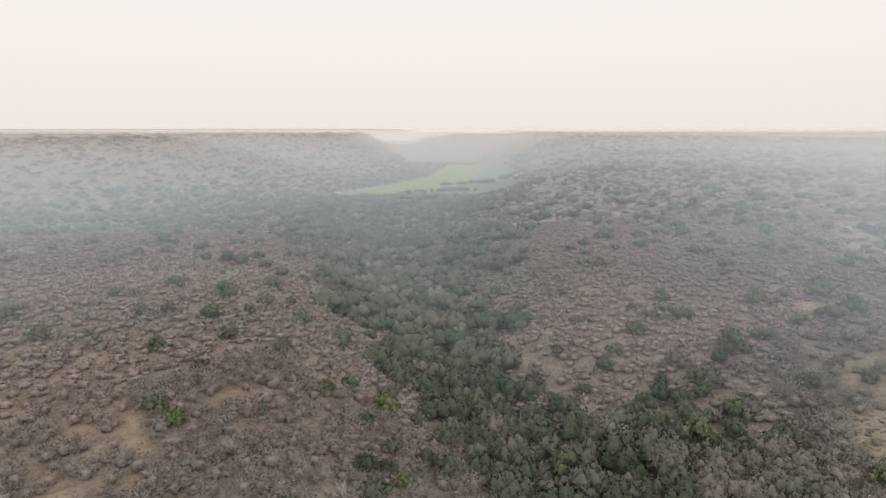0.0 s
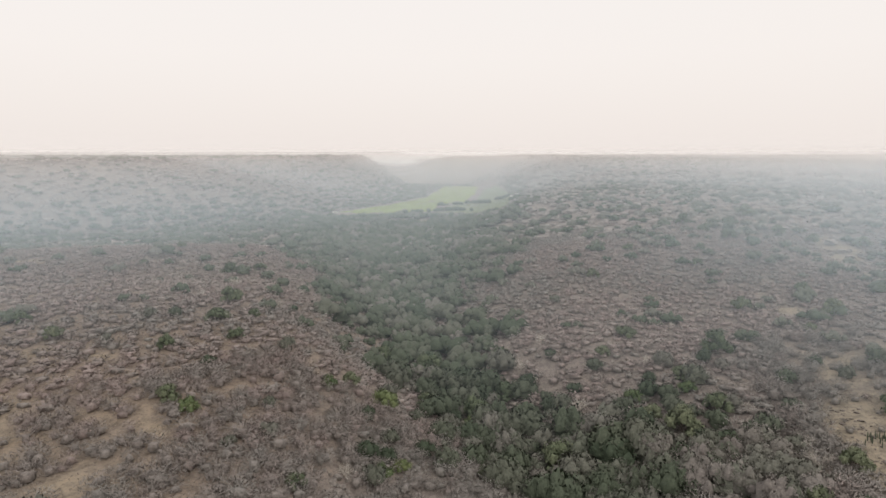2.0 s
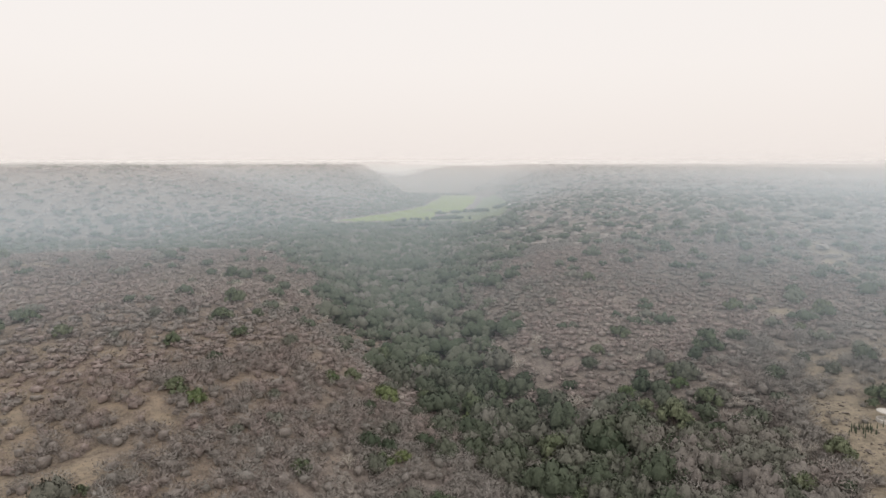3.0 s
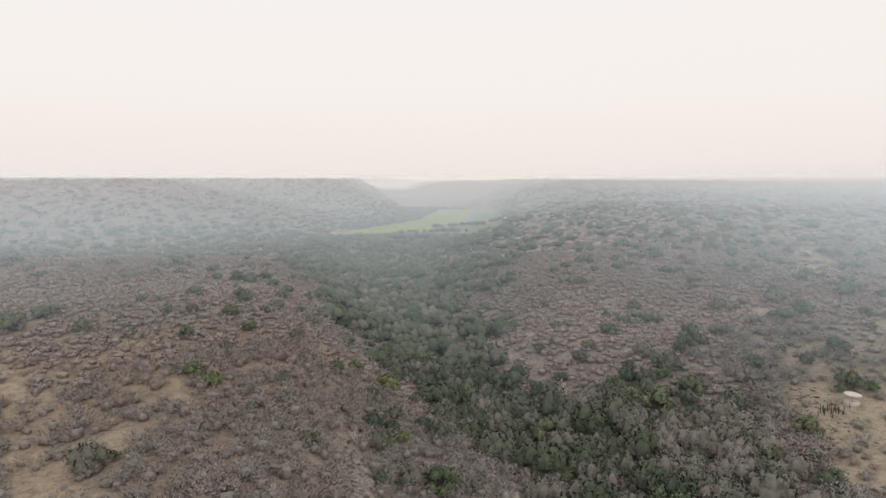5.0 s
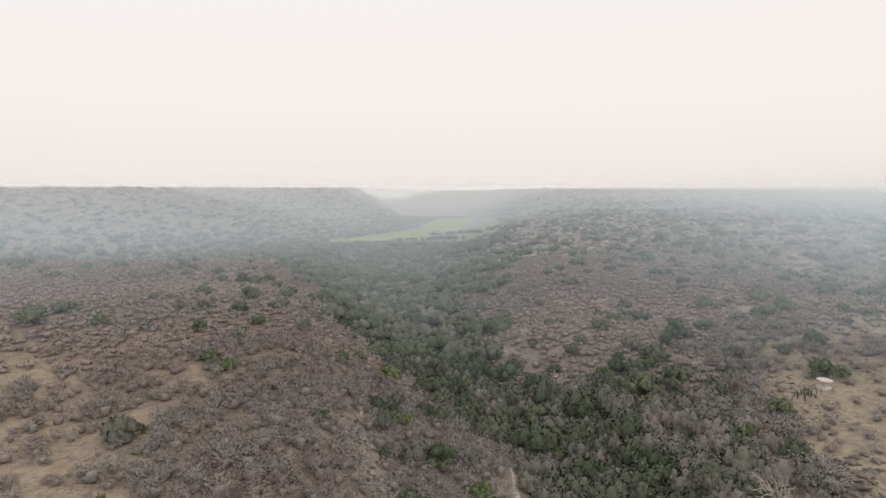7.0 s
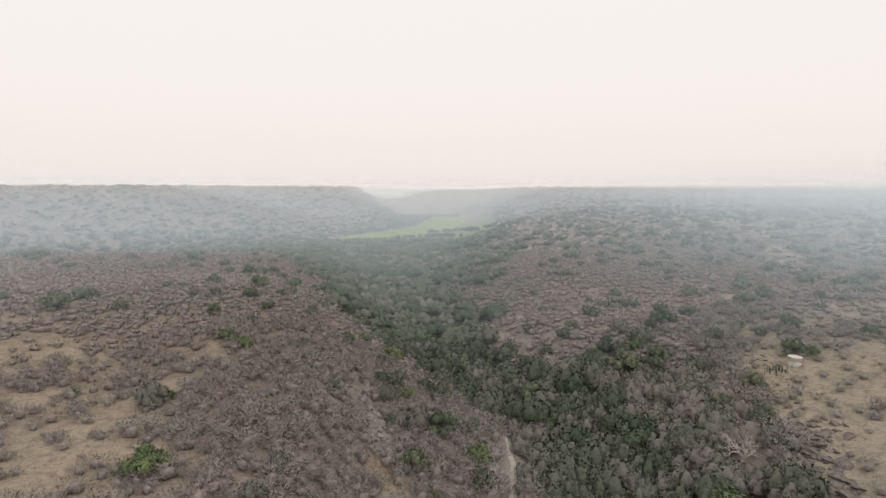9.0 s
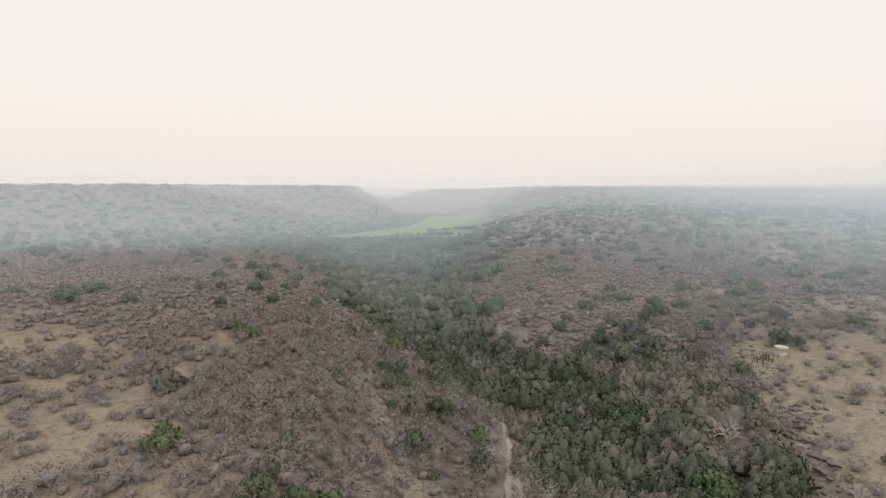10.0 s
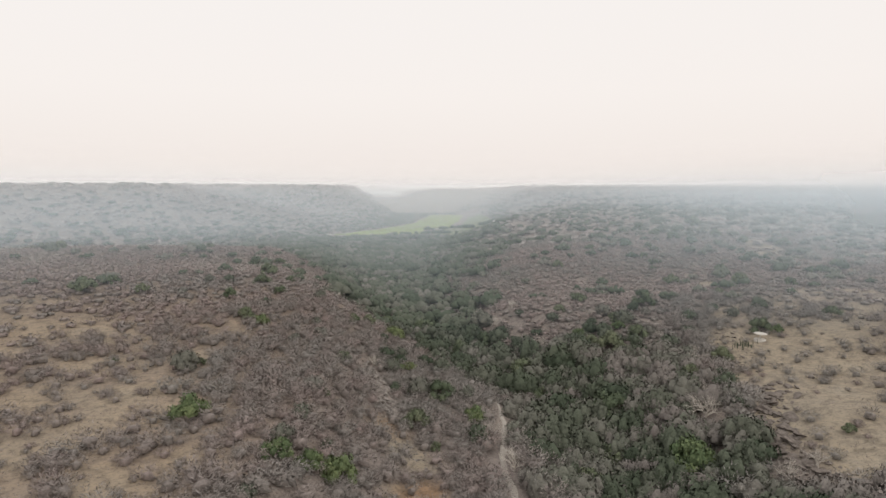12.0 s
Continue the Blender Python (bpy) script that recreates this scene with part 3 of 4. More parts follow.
# leafy trees that crowd the ravine and valley, and dot the slopes
x, y, rng = jittered(-620, 560, -20, 1000, 6.3, 34)
keep = sector(x, y, 25) & ~in_fields(x, y) & ((np.abs(x - path_x(y)) > 4.4) | (y > 135))
keep &= ~crowded(x, y)
keep &= rng.uniform(0, 1, len(x)) < np.maximum((0.72 - 0.27 * smooth(220, 310, y)) * wetness(x, y), 0.05 + 0.13 * smooth(-48, -25, x) * (1 - smooth(8, 30, x)) * smooth(50, 80, y) * (1 - smooth(220, 280, y)) + 0.07 * smooth(60, 160, x) + 0.62 * smooth(20, 45, x) * (1 - smooth(76, 98, x)) * (1 - smooth(180, 240, y))) * np.clip(1 - 1.3 * openness(x, y), 0, 1)
x, y = x[keep], y[keep]
size = (5.4 + 9.0 * rng.beta(1.5, 2.0, len(x))) * (0.72 + 0.45 * wetness(x, y)) * (1 + 0.1 * smooth(260, 330, reach(x, y)))
tint = np.clip(rng.normal(0.44, 0.26, len(x)), 0, 1)
near = reach(x, y) < 300
tagged(strewn("woodland", NEAR_CROWN, x[near], y[near], size[near] * 1.12, size[near] * 0.80, tint[near], LEAF, 44), "grey-green leafy trees crowding the ravine floor", "woodland", kind="stuff")
tagged(strewn("woodland", MID_CROWN, x[~near], y[~near], size[~near] * 1.45, size[~near] * 0.66, tint[~near], LEAF, 45), "grey-green leafy trees along the valley bottom", "woodland", kind="stuff")


# dry tufts on the open ground
TUFTS = [brush(rng, puff(rng, 1, 4, 0.3), 7, 0.7, 0.10, 0.2, 0.5, 0.6, 0.4) for _ in range(6)]
x, y, rng = jittered(-190, 200, 5, 215, 1.7, 37)
keep = (openness(x, y) > 0.3) & (rng.uniform(0, 1, len(x)) < 0.16 + 0.84 * smooth(0.36, 0.66, lattice(x, y, 5.0, 66))) & (np.hypot(x - 121, y - 164) > 3.5)
x, y = x[keep], y[keep]
size = 0.35 + 1.0 * rng.beta(1.2, 3.5, len(x))
tagged(strewn("dry_tufts", TUFTS, x, y, size, size * 0.6, rng.uniform(0.45, 1.0, len(x)), TWIG, 48, 0.03), "dry grass tufts and seedlings on bare earth", "grass", kind="stuff")


# ---- single things: trees, dead trees, bushes, rocks, shelter ----
def part(name, me, mat, parent, label=""):
    ob = new(name, me)
    if not me.materials:
        me.materials.append(mat)
    ob.parent = parent
    return tagged(ob, label)


def mesh_from(name, verts, faces, mat, smooth_faces=True, tint=0.5, normals=None):
    ob = mesh_object(name, verts, faces, mat, flat=not smooth_faces, normals=normals, tint=np.full(len(verts), tint) if np.isscalar(tint) else tint)
    me = ob.data
    bpy.data.objects.remove(ob)
    return me


def tube(points, radii, sides=6):
    """A tapered, bent round limb."""
    pts = [Vector(p) for p in points]
    v, t = [], []
    for i, p in enumerate(pts):
        d = (pts[min(i + 1, len(pts) - 1)] - pts[max(i - 1, 0)]).normalized()
        a = d.orthogonal().normalized()
        b = d.cross(a)
        for s in range(sides):
            w = 6.2832 * s / sides
            v.append(p + (a * math.cos(w) + b * math.sin(w)) * radii[i])
    for i in range(len(pts) - 1):
        for s in range(sides):
            q, r = i * sides + s, i * sides + (s + 1) % sides
            t += [(q, r, r + sides), (q, r + sides, q + sides)]
    return np.array([tuple(p) for p in v]), np.array(t)


def branching(rng, start, way, length, radius, depth, spread, out, droop=0.0, forks=4):
    """Limbs that fork again and again, thinner each time."""
    pts, rad, p, d = [start], [radius], Vector(start), Vector(way).normalized()
    for k in range(3):
        d = (d + Vector(rng.normal(0, 0.22, 3)) + Vector((0, 0, -droop))).normalized()
        p = p + d * length / 3
        pts.append(p.copy())
        rad.append(radius * (1 - 0.08 * (k + 1)))
    out.append(tube(pts, rad, 6 if depth > 2 else 4 if depth > 0 else 3))
    if depth == 0:
        return
    for _ in range(forks):
        w = (d + Vector(rng.normal(0, spread, 3)) + Vector((0, 0, 0.10))).normalized()
        branching(rng, pts[-1 if rng.uniform() < 0.6 else -2], w, length * rng.uniform(0.62, 0.88), rad[-1] * 0.70, depth - 1, spread, out, droop, forks)


def bare_tree_mesh(seed):
    rng = np.random.default_rng(seed)
    out = [tube([(0, 0, -0.4), (0.04, 0.02, 0.3), (0, 0, 0.7)], [0.22, 0.17, 0.14], 7)]
    for k in range(8):
        a, lean = 0.785 * k + rng.uniform(-0.3, 0.3), rng.uniform(0.55, 1.25) if k < 6 else 0.25
        way = (math.cos(a) * math.sin(lean), math.sin(a) * math.sin(lean), math.cos(lean))
        branching(rng, Vector((0, 0, rng.uniform(0.35, 0.7))), way, rng.uniform(1.2, 1.6), 0.105, 3, 0.5, out, 0.0, 3)
    return mesh_from("boughs", *joined(*out), BONE)


def leafy_crown(seed, lobes, leaves, mat, leaf, tint):
    """Crown of leaf sprays on uneven lobes, 1 wide in half, with gaps between them."""
    rng = np.random.default_rng(seed)
    vs, ts, ns, qs, m = [], [], [], [], 0
    for k in range(lobes):
        a, r = 2.4 * k + rng.uniform(-0.5, 0.5), 0.78 * math.sqrt((k + 0.3) / lobes)
        s = rng.uniform(0.19, 0.33)
        c = np.array([r * math.cos(a), r * math.sin(a), 0.86 - 0.5 * r * r - rng.uniform(0, 0.22) * (1 + r)])
        v, t = dome(rng, 3, 7, 0.25, -0.5)
        v = v * s * np.array([1, 1, 0.8])
        q = leaves // lobes
        o = rng.normal(0, 1, (q, 3))
        o[:, 2] = np.abs(o[:, 2]) - 0.4
        o = unit(o)
        b = c + o * s * rng.uniform(0.7, 1.2, q)[:, None] * np.array([1, 1, 0.85])
        u = unit(np.cross(o + rng.normal(0, 0.5, (q, 3)), rng.normal(0, 1, (q, 3))))
        w = unit(np.cross(u, o + rng.normal(0, 0.5, (q, 3))))
        g = leaf * rng.uniform(0.55, 1.4, q)[:, None]
        vs += [v * 0.72 + c, np.stack([b - u * g, b + u * g * 0.7 + w * g * 0.4, b + w * g * 1.3], 1).reshape(-1, 3)]
        ts += [t + m, np.arange(3 * q).reshape(-1, 3) + m + len(v)]
        ns += [unit(unit(v) + np.array([0, 0, 0.3])), np.repeat(unit(o + np.array([0, 0, 0.3]) + rng.normal(0, 0.25, (q, 3))), 3, 0)]
        own = tint + rng.normal(0, 0.12)
        qs += [np.full(len(v), own), np.repeat(own + rng.normal(0, 0.12, q), 3)]
        m += len(v) + 3 * q
    v, t, n = facing(np.concatenate(vs), np.concatenate(ts), np.concatenate(ns))
    return mesh_from("crown", v, t, mat, True, np.clip(np.concatenate(qs), 0, 1), n)


def trunk_mesh(seed):
    rng = np.random.default_rng(seed)
    out = [tube([(0, 0, -0.06), (0.02, 0.01, 0.25), (-0.01, 0.03, 0.5), (0.02, 0, 0.72)], [0.05, 0.042, 0.034, 0.02], 7)]
    for k in range(5):
        a = 1.257 * k + rng.uniform(-0.4, 0.4)
        h = rng.uniform(0.25, 0.5)
        out.append(tube([(0, 0.02, h), (0.22 * math.cos(a), 0.22 * math.sin(a), h + 0.14), (0.45 * math.cos(a), 0.45 * math.sin(a), h + 0.3)], [0.028, 0.018, 0.008], 5))
    return mesh_from("trunk", *joined(*out), BARK)


DARK_CROWNS = [leafy_crown(100 + k, 13 + k % 4, 2000, GREEN, 0.066, 0.15 + 0.13 * k) for k in range(6)]
FRESH_CROWNS = [leafy_crown(140 + k, 13 + k % 3, 1900, FRESH, 0.066, 0.12 + 0.16 * k) for k in range(4)]
TRUNKS = [trunk_mesh(160 + k) for k in range(3)]


def tree(x, y, wide, crown, trunk, tall, name, label, category, group, turn):
    root = new(name)
    root.empty_display_size = 0.5
    part("trunk", trunk, BARK, root)
    part("crown", crown, LEAF, root)
    z = float(ground_z(np.array(x), np.array(y)))
    root.matrix_world = pose(x, y, z - 0.1, 0, 0, turn) @ Matrix.Diagonal((wide * 0.58, wide * 0.58, tall * 1.08, 1))
    return tagged(root, label, category, group)


srng = np.random.default_rng(7)
for places, group, label in ((SLOPE_TREES, "trees among the scrub of the hill", "dark green leafy tree standing out of bare scrub"), (RAVINE_TREES, "trees in the ravine", "broad dull green tree rising from the wooded ravine"), (RIGHT_TREES, "trees on the long shoulder", "rounded dark green tree on the scrubby plateau shoulder")):
    for k, (x, y, w) in enumerate(places):
        tree(x, y, w, DARK_CROWNS[int(srng.integers(6))], TRUNKS[k % 3], min(w * srng.uniform(0.62, 0.78), 9.5), "tree", label, "tree", group, srng.uniform(0, 360))
for k, (x, y, w) in enumerate(BRIGHT_TREES):
    tree(x, y, w, FRESH_CROWNS[k % 4], TRUNKS[k % 3], w * 0.7, "tree", "small tree with fresh yellow-green leaves among bare scrub", "tree", "trees in new leaf", srng.uniform(0, 360))

# pale leafless trees
BARE_SHAPES = [bare_tree_mesh(200 + k) for k in range(4)]
for k, (x, y, s) in enumerate(BARE_TREES):
    ob = new("bare_tree", BARE_SHAPES[k % 4])
    ob.matrix_world = pose(x, y, float(ground_z(np.array(x), np.array(y))) - 0.1, 0, 0, 77 * k) @ Matrix.Diagonal((s * 1.3, s * 1.3, s * 1.45, 1))
    tagged(ob, "pale leafless tree with spreading white limbs", "bare tree", "pale bare trees")


# single bushes on the open ground
def thorn_bush_mesh(seed):
    rng = np.random.default_rng(seed)
    v, t, n = brush(rng, puff(rng, 2, 7, 0.2), 380, 0.55, 0.015, 0.2, 0.36, 0.4)
    return mesh_from("twig_crown", v, t, TWIG, True, 0.12 + 0.1 * (seed % 5), n)


def stems_mesh(seed):
    rng = np.random.default_rng(seed)
    out = []
    for k in range(6):
        a = 1.05 * k + rng.uniform(-0.3, 0.3)
        out.append(tube([(0.04 * math.cos(a), 0.04 * math.sin(a), -0.05), (0.25 * math.cos(a), 0.25 * math.sin(a), 0.35), (0.55 * math.cos(a), 0.55 * math.sin(a), 0.75)], [0.035, 0.025, 0.012], 5))
    return mesh_from("stem_cluster", *joined(*out), BARK)


BUSHES = [thorn_bush_mesh(300 + k) for k in range(6)]
STEMS = [stems_mesh(320 + k) for k in range(3)]
x, y, rng = jittered(-180, 190, 15, 190, 7.0, 51)
keep = (openness(x, y) > 0.35) & (rng.uniform(0, 1, len(x)) < np.where(x > 90, 0.25, 0.5)) & (np.abs(x - path_x(y)) > 3) & (np.hypot(x - 121, y - 164) > 9)
for k, (bx, by) in enumerate(zip(x[keep], y[keep])):
    root = new("thorn_bush")
    root.empty_display_size = 0.4
    part("stem_cluster", STEMS[k % 3], BARK, root)
    part("twig_crown", BUSHES[k % 6], TWIG, root)
    w = float(rng.uniform(1.5, 4.2))
    root.matrix_world = pose(bx, by, float(ground_z(bx, by)) - 0.08, 0, 0, float(rng.uniform(0, 360))) @ Matrix.Diagonal((w / 2, w / 2, w * 0.55, 1))
    tagged(root, "low leafless grey thorn bush standing on open ochre ground", "bush", "thorn bushes on open ground")


# rocks
def rock_mesh(seed, mat):
    rng = np.random.default_rng(seed)
    bm = bmesh.new()
    bmesh.ops.create_icosphere(bm, subdivisions=2, radius=1)
    cuts = [(Vector(rng.normal(0, 1, 3)).normalized(), rng.uniform(0.45, 0.8)) for _ in range(8)]
    for v in bm.verts:
        for nrm, at in cuts:
            over = v.co.dot(nrm) - at
            if over > 0:
                v.co -= nrm * over
        v.co *= 1 + float(rng.normal(0, 0.03))
    bmesh.ops.remove_doubles(bm, verts=bm.verts, dist=0.22)
    me = bpy.data.meshes.new("rock")
    bm.to_mesh(me)
    bm.free()
    me.materials.append(mat)
    return me


ROCKS = [rock_mesh(400 + k, ROCK) for k in range(7)]
STONES = [rock_mesh(420 + k, SCREE) for k in range(7)]


def outcrop(line, count, spread, low, high, flat, seed, label, shapes):
    """Tumbled stones along a broken line."""
    rng = np.random.default_rng(seed)
    root = new("rock_outcrop")
    mx, my = line[0]
    root.matrix_world = pose(mx, my, float(ground_z(np.array(mx), np.array(my))))
    bpy.context.view_layer.update()
    inverse = root.matrix_world.inverted()
    for k in range(count):
        u = rng.uniform(0, len(line) - 1.001)
        i = int(u)
        ax, ay = np.array(line[i]) + (np.array(line[i + 1]) - np.array(line[i])) * (u - i) + rng.normal(0, spread, 2)
        s = low + (high - low) * rng.beta(1.1, 3.0)
        ob = new("rock", shapes[int(rng.integers(len(shapes)))])
        ob.parent = root
        ob.matrix_basis = inverse @ pose(ax, ay, float(ground_z(ax, ay)) + s * 0.12, rng.normal(0, 12), rng.normal(0, 12), rng.uniform(0, 360)) @ Matrix.Diagonal((s, s * rng.uniform(0.5, 0.9), s * flat * rng.uniform(0.7, 1.3), 1))
    return tagged(root, label, "rocks", "rock outcrops")


outcrop(STONE_SPILL, 290, 2.0, 0.5, 2.6, 0.65, 61, "tumbled pale grey-brown stones spilling down the bank", STONES)
outcrop([(-20, 150), (-23, 138), (-20, 126)], 60, 2.0, 0.3, 1.2, 0.5, 64, "broken stones on the steep bank", STONES)
outcrop([(-18, 84), (-10, 80), (-6, 74)], 60, 2.2, 0.25, 1.1, 0.5, 65, "broken stones at the edge of orange earth", STONES)
outcrop(LEDGE, 290, 3.0, 0.6, 3.6, 0.30, 62, "dark weathered sandstone ledge with loose slabs", ROCKS)
outcrop([(112, 180), (108, 168), (109, 155), (103, 140)], 170, 4.5, 0.25, 1.4, 0.35, 63, "flat sandstone slabs at the edge of the clearing", ROCKS)


# umbrella shelter on its round platform
def lathe(profile, sides=40):
    v = [(r * math.cos(6.2832 * s / sides), r * math.sin(6.2832 * s / sides), z) for r, z in profile for s in range(sides)]
    t = []
    for i in range(len(profile) - 1):
        for s in range(sides):
            a, b = i * sides + s, i * sides + (s + 1) % sides
            t.append((a, b, b + sides, a + sides))
    return np.array(v), np.array(t)


shelter = new("umbrella_shelter")
sz = float(ground_z(np.array(121.0), np.array(164.0)))
part("platform", mesh_from("platform", *lathe([(0.01, 0.38), (2.15, 0.36), (2.27, 0.30), (2.3, 0.22), (2.3, -0.9)]), WHITEWASH, False), WHITEWASH, shelter)
part("pillar", mesh_from("pillar", *lathe([(0.42, 0.3), (0.40, 0.6), (0.24, 0.8), (0.22, 2.1), (0.34, 2.4), (0.6, 2.62)]), WHITEWASH), WHITEWASH, shelter)
part("roof", mesh_from("roof", *lathe([(0.5, 2.58), (2.40, 2.46), (2.50, 2.48), (2.52, 2.62), (2.4, 2.70), (1.3, 2.90), (0.01, 3.0)]), WHITEWASH), WHITEWASH, shelter)
shelter.matrix_world = pose(121, 164, sz + 0.15, 1.5, 2.0, 0)
tagged(shelter, "round whitewashed concrete umbrella shelter on a low platform", "shelter")

# upright succulent stems beside it
clump = new("succulent_clump")
crng = np.random.default_rng(71)
clump_x, clump_y = 112.5, 159.5
clump.matrix_world = pose(clump_x, clump_y, float(ground_z(np.array(clump_x), np.array(clump_y))))
for k in range(34):
    ox, oy = crng.normal(0, 2.6), crng.normal(0, 1.5)
    h = crng.uniform(1.0, 2.4)
    v, t = tube([(0, 0, -0.4), (0.02, 0, h * 0.5), (0.05 * crng.normal(), 0.1 * crng.normal(), h)], [0.13, 0.14, 0.05], 6)
    dz = float(ground_z(np.array(clump_x + ox), np.array(clump_y + oy)) - ground_z(np.array(clump_x), np.array(clump_y)))
    stem = part("stem", mesh_from("stem", v, t, LEAF, True, 0.2), LEAF, clump)
    stem.location = (ox, oy, dz)
tagged(clump, "clump of upright dark green succulent stems", "succulent")


# footpath, with a low edge of its own
py_ = np.arange(18, 152, 1.0)
pw = 0.7 + 0.4 * (lattice(py_, py_ * 0, 7, 13) - 0.5) - 0.35 * smooth(110, 150, py_)
pc = path_x(py_) + 0.5 * (lattice(py_, py_ * 0 + 9, 6, 14) - 0.5)
rows = [np.stack([pc + pw * k, py_, ground_z(pc + pw * k, py_) + up], -1) for k, up in ((-1.5, -0.3), (-1.0, 0.14), (0.0, 0.17), (1.0, 0.14), (1.5, -0.3))]
tagged(mesh_object("footpath", np.stack(rows, 1).reshape(-1, 3), grid_faces(5, len(py_)), PATH_DUST), "pale trodden dust footpath through the scrub", "path", kind="structure")


# crops on the valley floor
def plot(y0, y1, left, right, mat, label):
    ys = np.linspace(y0, y1, 40)
    us = np.linspace(0, 1, 14)
    U, W = np.meshgrid(us, ys)
    xa, xb = left(W), right(W)
    Xp = xa + (xb - xa) * U
    z = ground_z(Xp, W) + 0.45
    edge = (U < 0.001) | (U > 0.999) | (W <= y0) | (W >= y1)
    z = np.where(edge, z - 1.2, z)
    ob = mesh_object("field", np.stack([Xp.ravel(), W.ravel(), z.ravel()], -1), grid_faces(14, 40), mat)
    return tagged(ob, label, "field", kind="structure")


def middle(y):
    return np.interp(y, [1048, 1110, 1208, 1288, 1600, 1880], [-120, -66, -75, -20, 0, 10])


plot(1050, 1885, field_left, middle, CROP_GREEN, "bright green strip of young crop below the mountain")
plot(1060, 1860, lambda y: middle(y) + 8, field_right, CROP_DULL, "dull green crop on the valley floor")
plot(906, 971, lambda y: -136 + 0 * y + 0.2 * (y - 906), lambda y: -72 + 0.3 * (y - 906), STUBBLE, "pale stubble plot edged by trees")
plot(988, 1044, lambda y: -245 + 0.4 * (y - 988), lambda y: -152 + 0 * y, STUBBLE, "dry fallow plot before the green strip")

# trees on the field edges
frng = np.random.default_rng(81)
HEDGES = [(-141, 1040, -62, 1105), (-62, 1105, -20, 1115), (-81, 1205, 13, 1285), (0, 1270, 20, 1290), (42, 1370, 70, 1385), (45, 1380, 68, 1392), (60, 1250, 84, 1235), (-140, 895, -60, 895), (-60, 985, 0, 1000)]
hx, hy = [], []
for ax, ay, bx, by in HEDGES:
    u = frng.uniform(0, 1, 22)
    hx += list(ax + (bx - ax) * u + frng.normal(0, 5, 22))
    hy += list(ay + (by - ay) * u + frng.normal(0, 5, 22))
hx, hy = np.array(hx), np.array(hy)
hs = frng.uniform(6, 12, len(hx))
tagged(strewn("field_trees", MID_CROWN, hx, hy, hs, hs * 0.8, frng.uniform(0, 0.4, len(hx)), LEAF, 46), "dark trees along the edges of the fields", "trees", kind="stuff")


# small whitewashed huts by the fields
def box_mesh(name, w, d, z0, z1, mat):
    v = [(sx * w / 2, sy * d / 2, z) for z in (z0, z1) for sx, sy in ((-1, -1), (1, -1), (1, 1), (-1, 1))]
    f = [(3, 2, 1, 0), (4, 5, 6, 7), (0, 1, 5, 4), (1, 2, 6, 5), (2, 3, 7, 6), (3, 0, 4, 7)]
    return mesh_from(name, v, f, mat, False)


def hut(x, y, w, d, turn):
    root = new("hut")
    part("wall", box_mesh("wall", w, d, -0.6, 2.8, WHITEWASH), WHITEWASH, root)
    v = [(-w / 2 - 0.4, -d / 2 - 0.4, 2.7), (w / 2 + 0.4, -d / 2 - 0.4, 2.7), (w / 2 + 0.4, d / 2 + 0.4, 2.7), (-w / 2 - 0.4, d / 2 + 0.4, 2.7), (-w / 2 - 0.4, 0, 4.0), (w / 2 + 0.4, 0, 4.0)]
    part("roof", mesh_from("roof", v, [(0, 1, 5), (0, 5, 4), (2, 3, 4), (2, 4, 5), (0, 4, 3), (1, 2, 5)], ROCK, False), ROCK, root)
    part("door", box_mesh("door", 0.95, d + 0.08, 0.0, 2.0, BARK), BARK, root)
    root.matrix_world = pose(x, y, float(ground_z(np.array(x), np.array(y))), 0, 0, turn)
    tagged(root, "small whitewashed hut with a pitched roof", "hut", "huts by the fields")


for hxx, hyy, w, d, turn in ((-246, 1068, 9, 6, 20), (76, 1330, 14, 8, -15), (-188, 822, 7, 5, 40), (84, 1335, 9, 6, 10), (-149, 856, 6, 5, 25)):
    hut(hxx, hyy, w, d, turn)


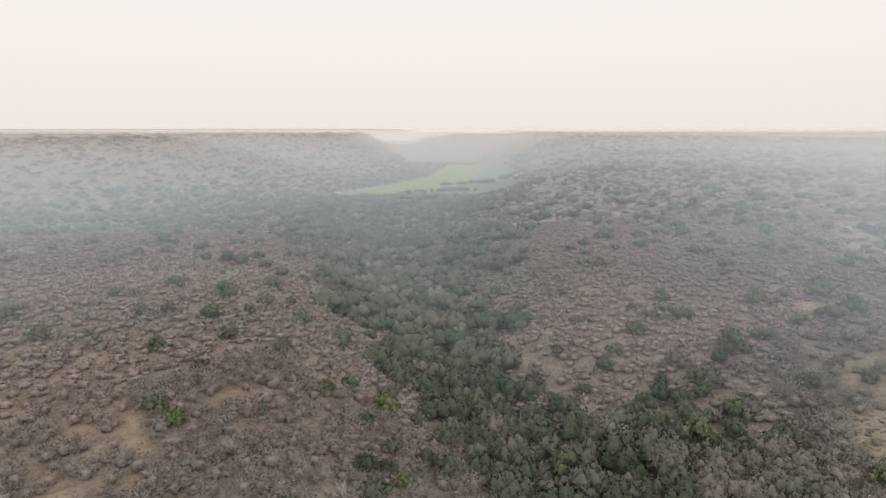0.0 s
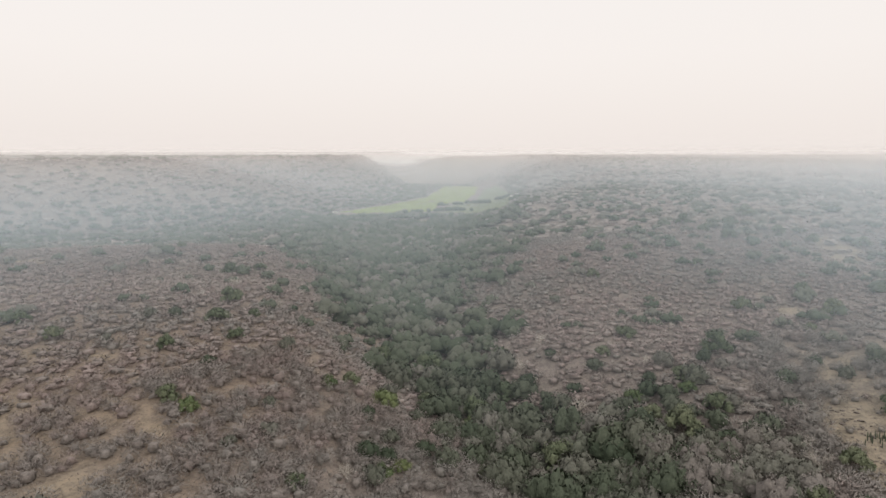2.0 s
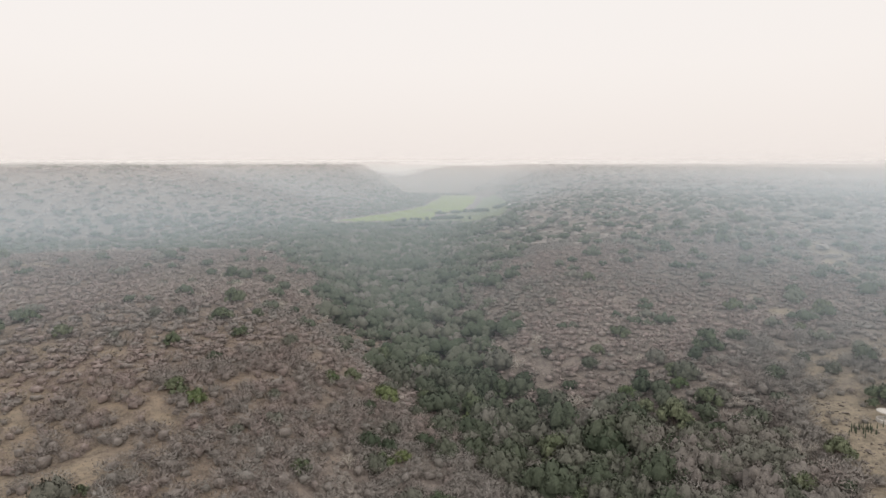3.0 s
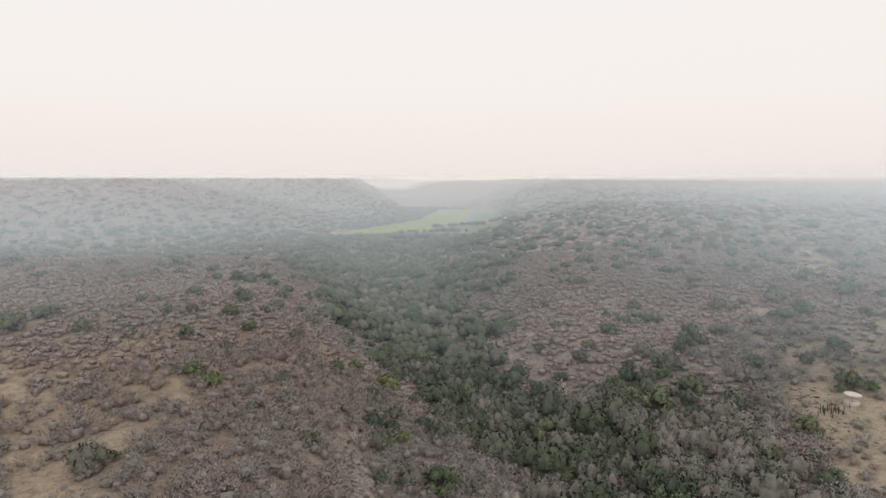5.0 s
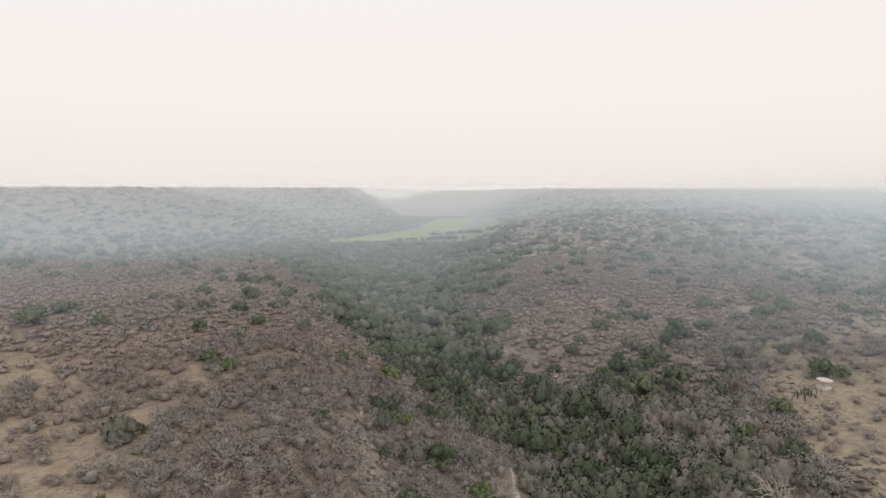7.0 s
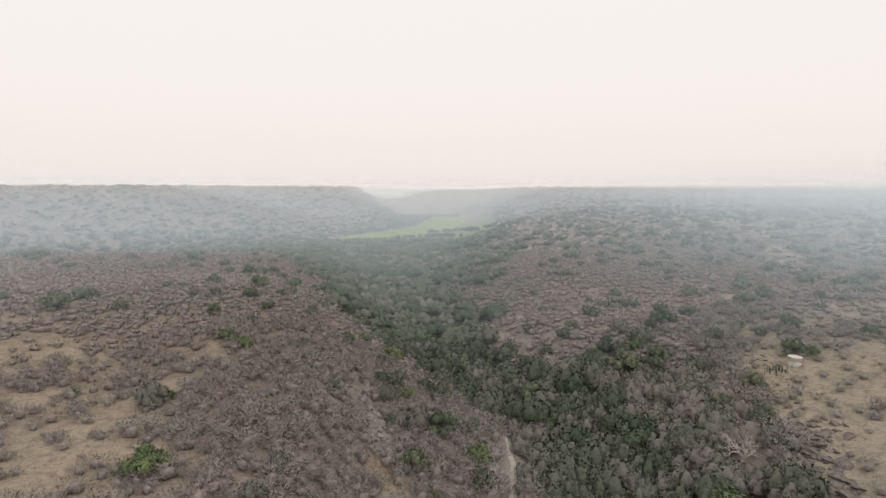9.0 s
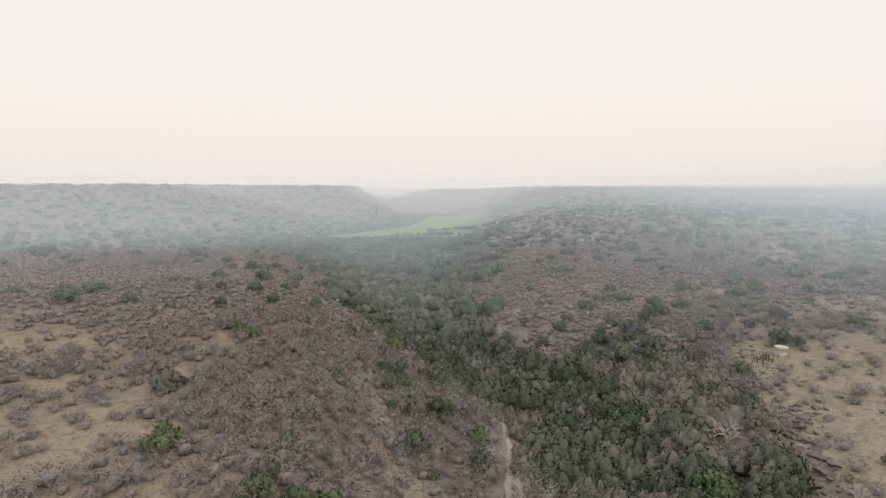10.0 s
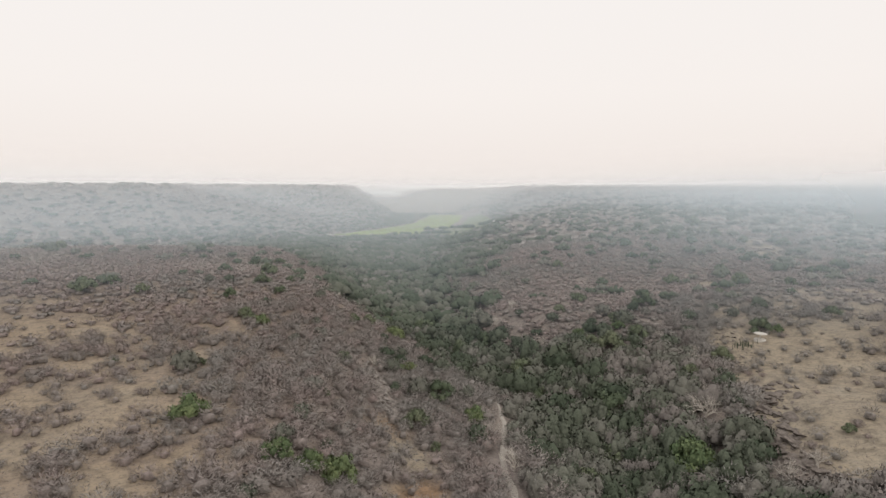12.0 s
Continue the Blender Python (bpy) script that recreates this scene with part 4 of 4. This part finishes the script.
# ---- haze: leaning see-through sheets in its place, ranged out from the camera path ----
def haze_material():
    m = bpy.data.materials.new("haze_stand_in")
    m.use_nodes = True
    n, l = m.node_tree.nodes, m.node_tree.links
    n.clear()
    clear, dust, through_light = n.new("ShaderNodeBsdfTransparent"), n.new("ShaderNodeBsdfDiffuse"), n.new("ShaderNodeBsdfTranslucent")
    # haze colour painted on the sheets: bluish near and low, warmer beyond and above
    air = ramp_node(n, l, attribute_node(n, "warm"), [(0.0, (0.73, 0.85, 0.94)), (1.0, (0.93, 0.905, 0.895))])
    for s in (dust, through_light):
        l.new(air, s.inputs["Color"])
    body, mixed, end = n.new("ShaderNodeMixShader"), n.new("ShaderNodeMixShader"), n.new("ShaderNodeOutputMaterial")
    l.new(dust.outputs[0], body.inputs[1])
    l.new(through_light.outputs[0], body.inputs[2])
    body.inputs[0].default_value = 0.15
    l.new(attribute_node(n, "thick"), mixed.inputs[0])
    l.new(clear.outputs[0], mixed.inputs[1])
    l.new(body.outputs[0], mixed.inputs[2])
    l.new(mixed.outputs[0], end.inputs["Surface"])
    return m


HAZE = haze_material()


def haze_sheet(r, most, depth):
    """A curved sheet with haze painted on, round the middle of the camera path; it sets in over that many metres of
    depth.
    """
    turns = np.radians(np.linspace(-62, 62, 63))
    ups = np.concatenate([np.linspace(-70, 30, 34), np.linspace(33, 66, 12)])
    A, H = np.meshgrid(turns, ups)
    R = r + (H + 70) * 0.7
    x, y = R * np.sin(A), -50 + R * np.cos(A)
    # opacity differs with the bearing as seen from the camera path
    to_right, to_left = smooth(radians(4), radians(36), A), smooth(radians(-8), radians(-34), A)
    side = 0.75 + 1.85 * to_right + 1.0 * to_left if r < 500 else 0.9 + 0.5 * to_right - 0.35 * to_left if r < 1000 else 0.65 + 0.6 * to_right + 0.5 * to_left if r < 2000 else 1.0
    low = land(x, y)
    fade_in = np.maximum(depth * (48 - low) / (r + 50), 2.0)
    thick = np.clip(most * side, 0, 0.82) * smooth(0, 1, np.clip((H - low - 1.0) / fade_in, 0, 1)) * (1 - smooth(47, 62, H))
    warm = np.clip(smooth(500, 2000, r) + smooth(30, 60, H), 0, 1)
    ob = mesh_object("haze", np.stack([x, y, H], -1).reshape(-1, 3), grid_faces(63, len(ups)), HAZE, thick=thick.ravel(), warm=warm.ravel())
    return tagged(ob, "pale translucent sheet standing in for haze over the valley and hills", "haze", kind="stuff")


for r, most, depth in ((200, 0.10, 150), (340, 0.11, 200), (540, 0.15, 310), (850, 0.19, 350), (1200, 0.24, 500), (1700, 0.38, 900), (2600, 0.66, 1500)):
    haze_sheet(r, most, depth)
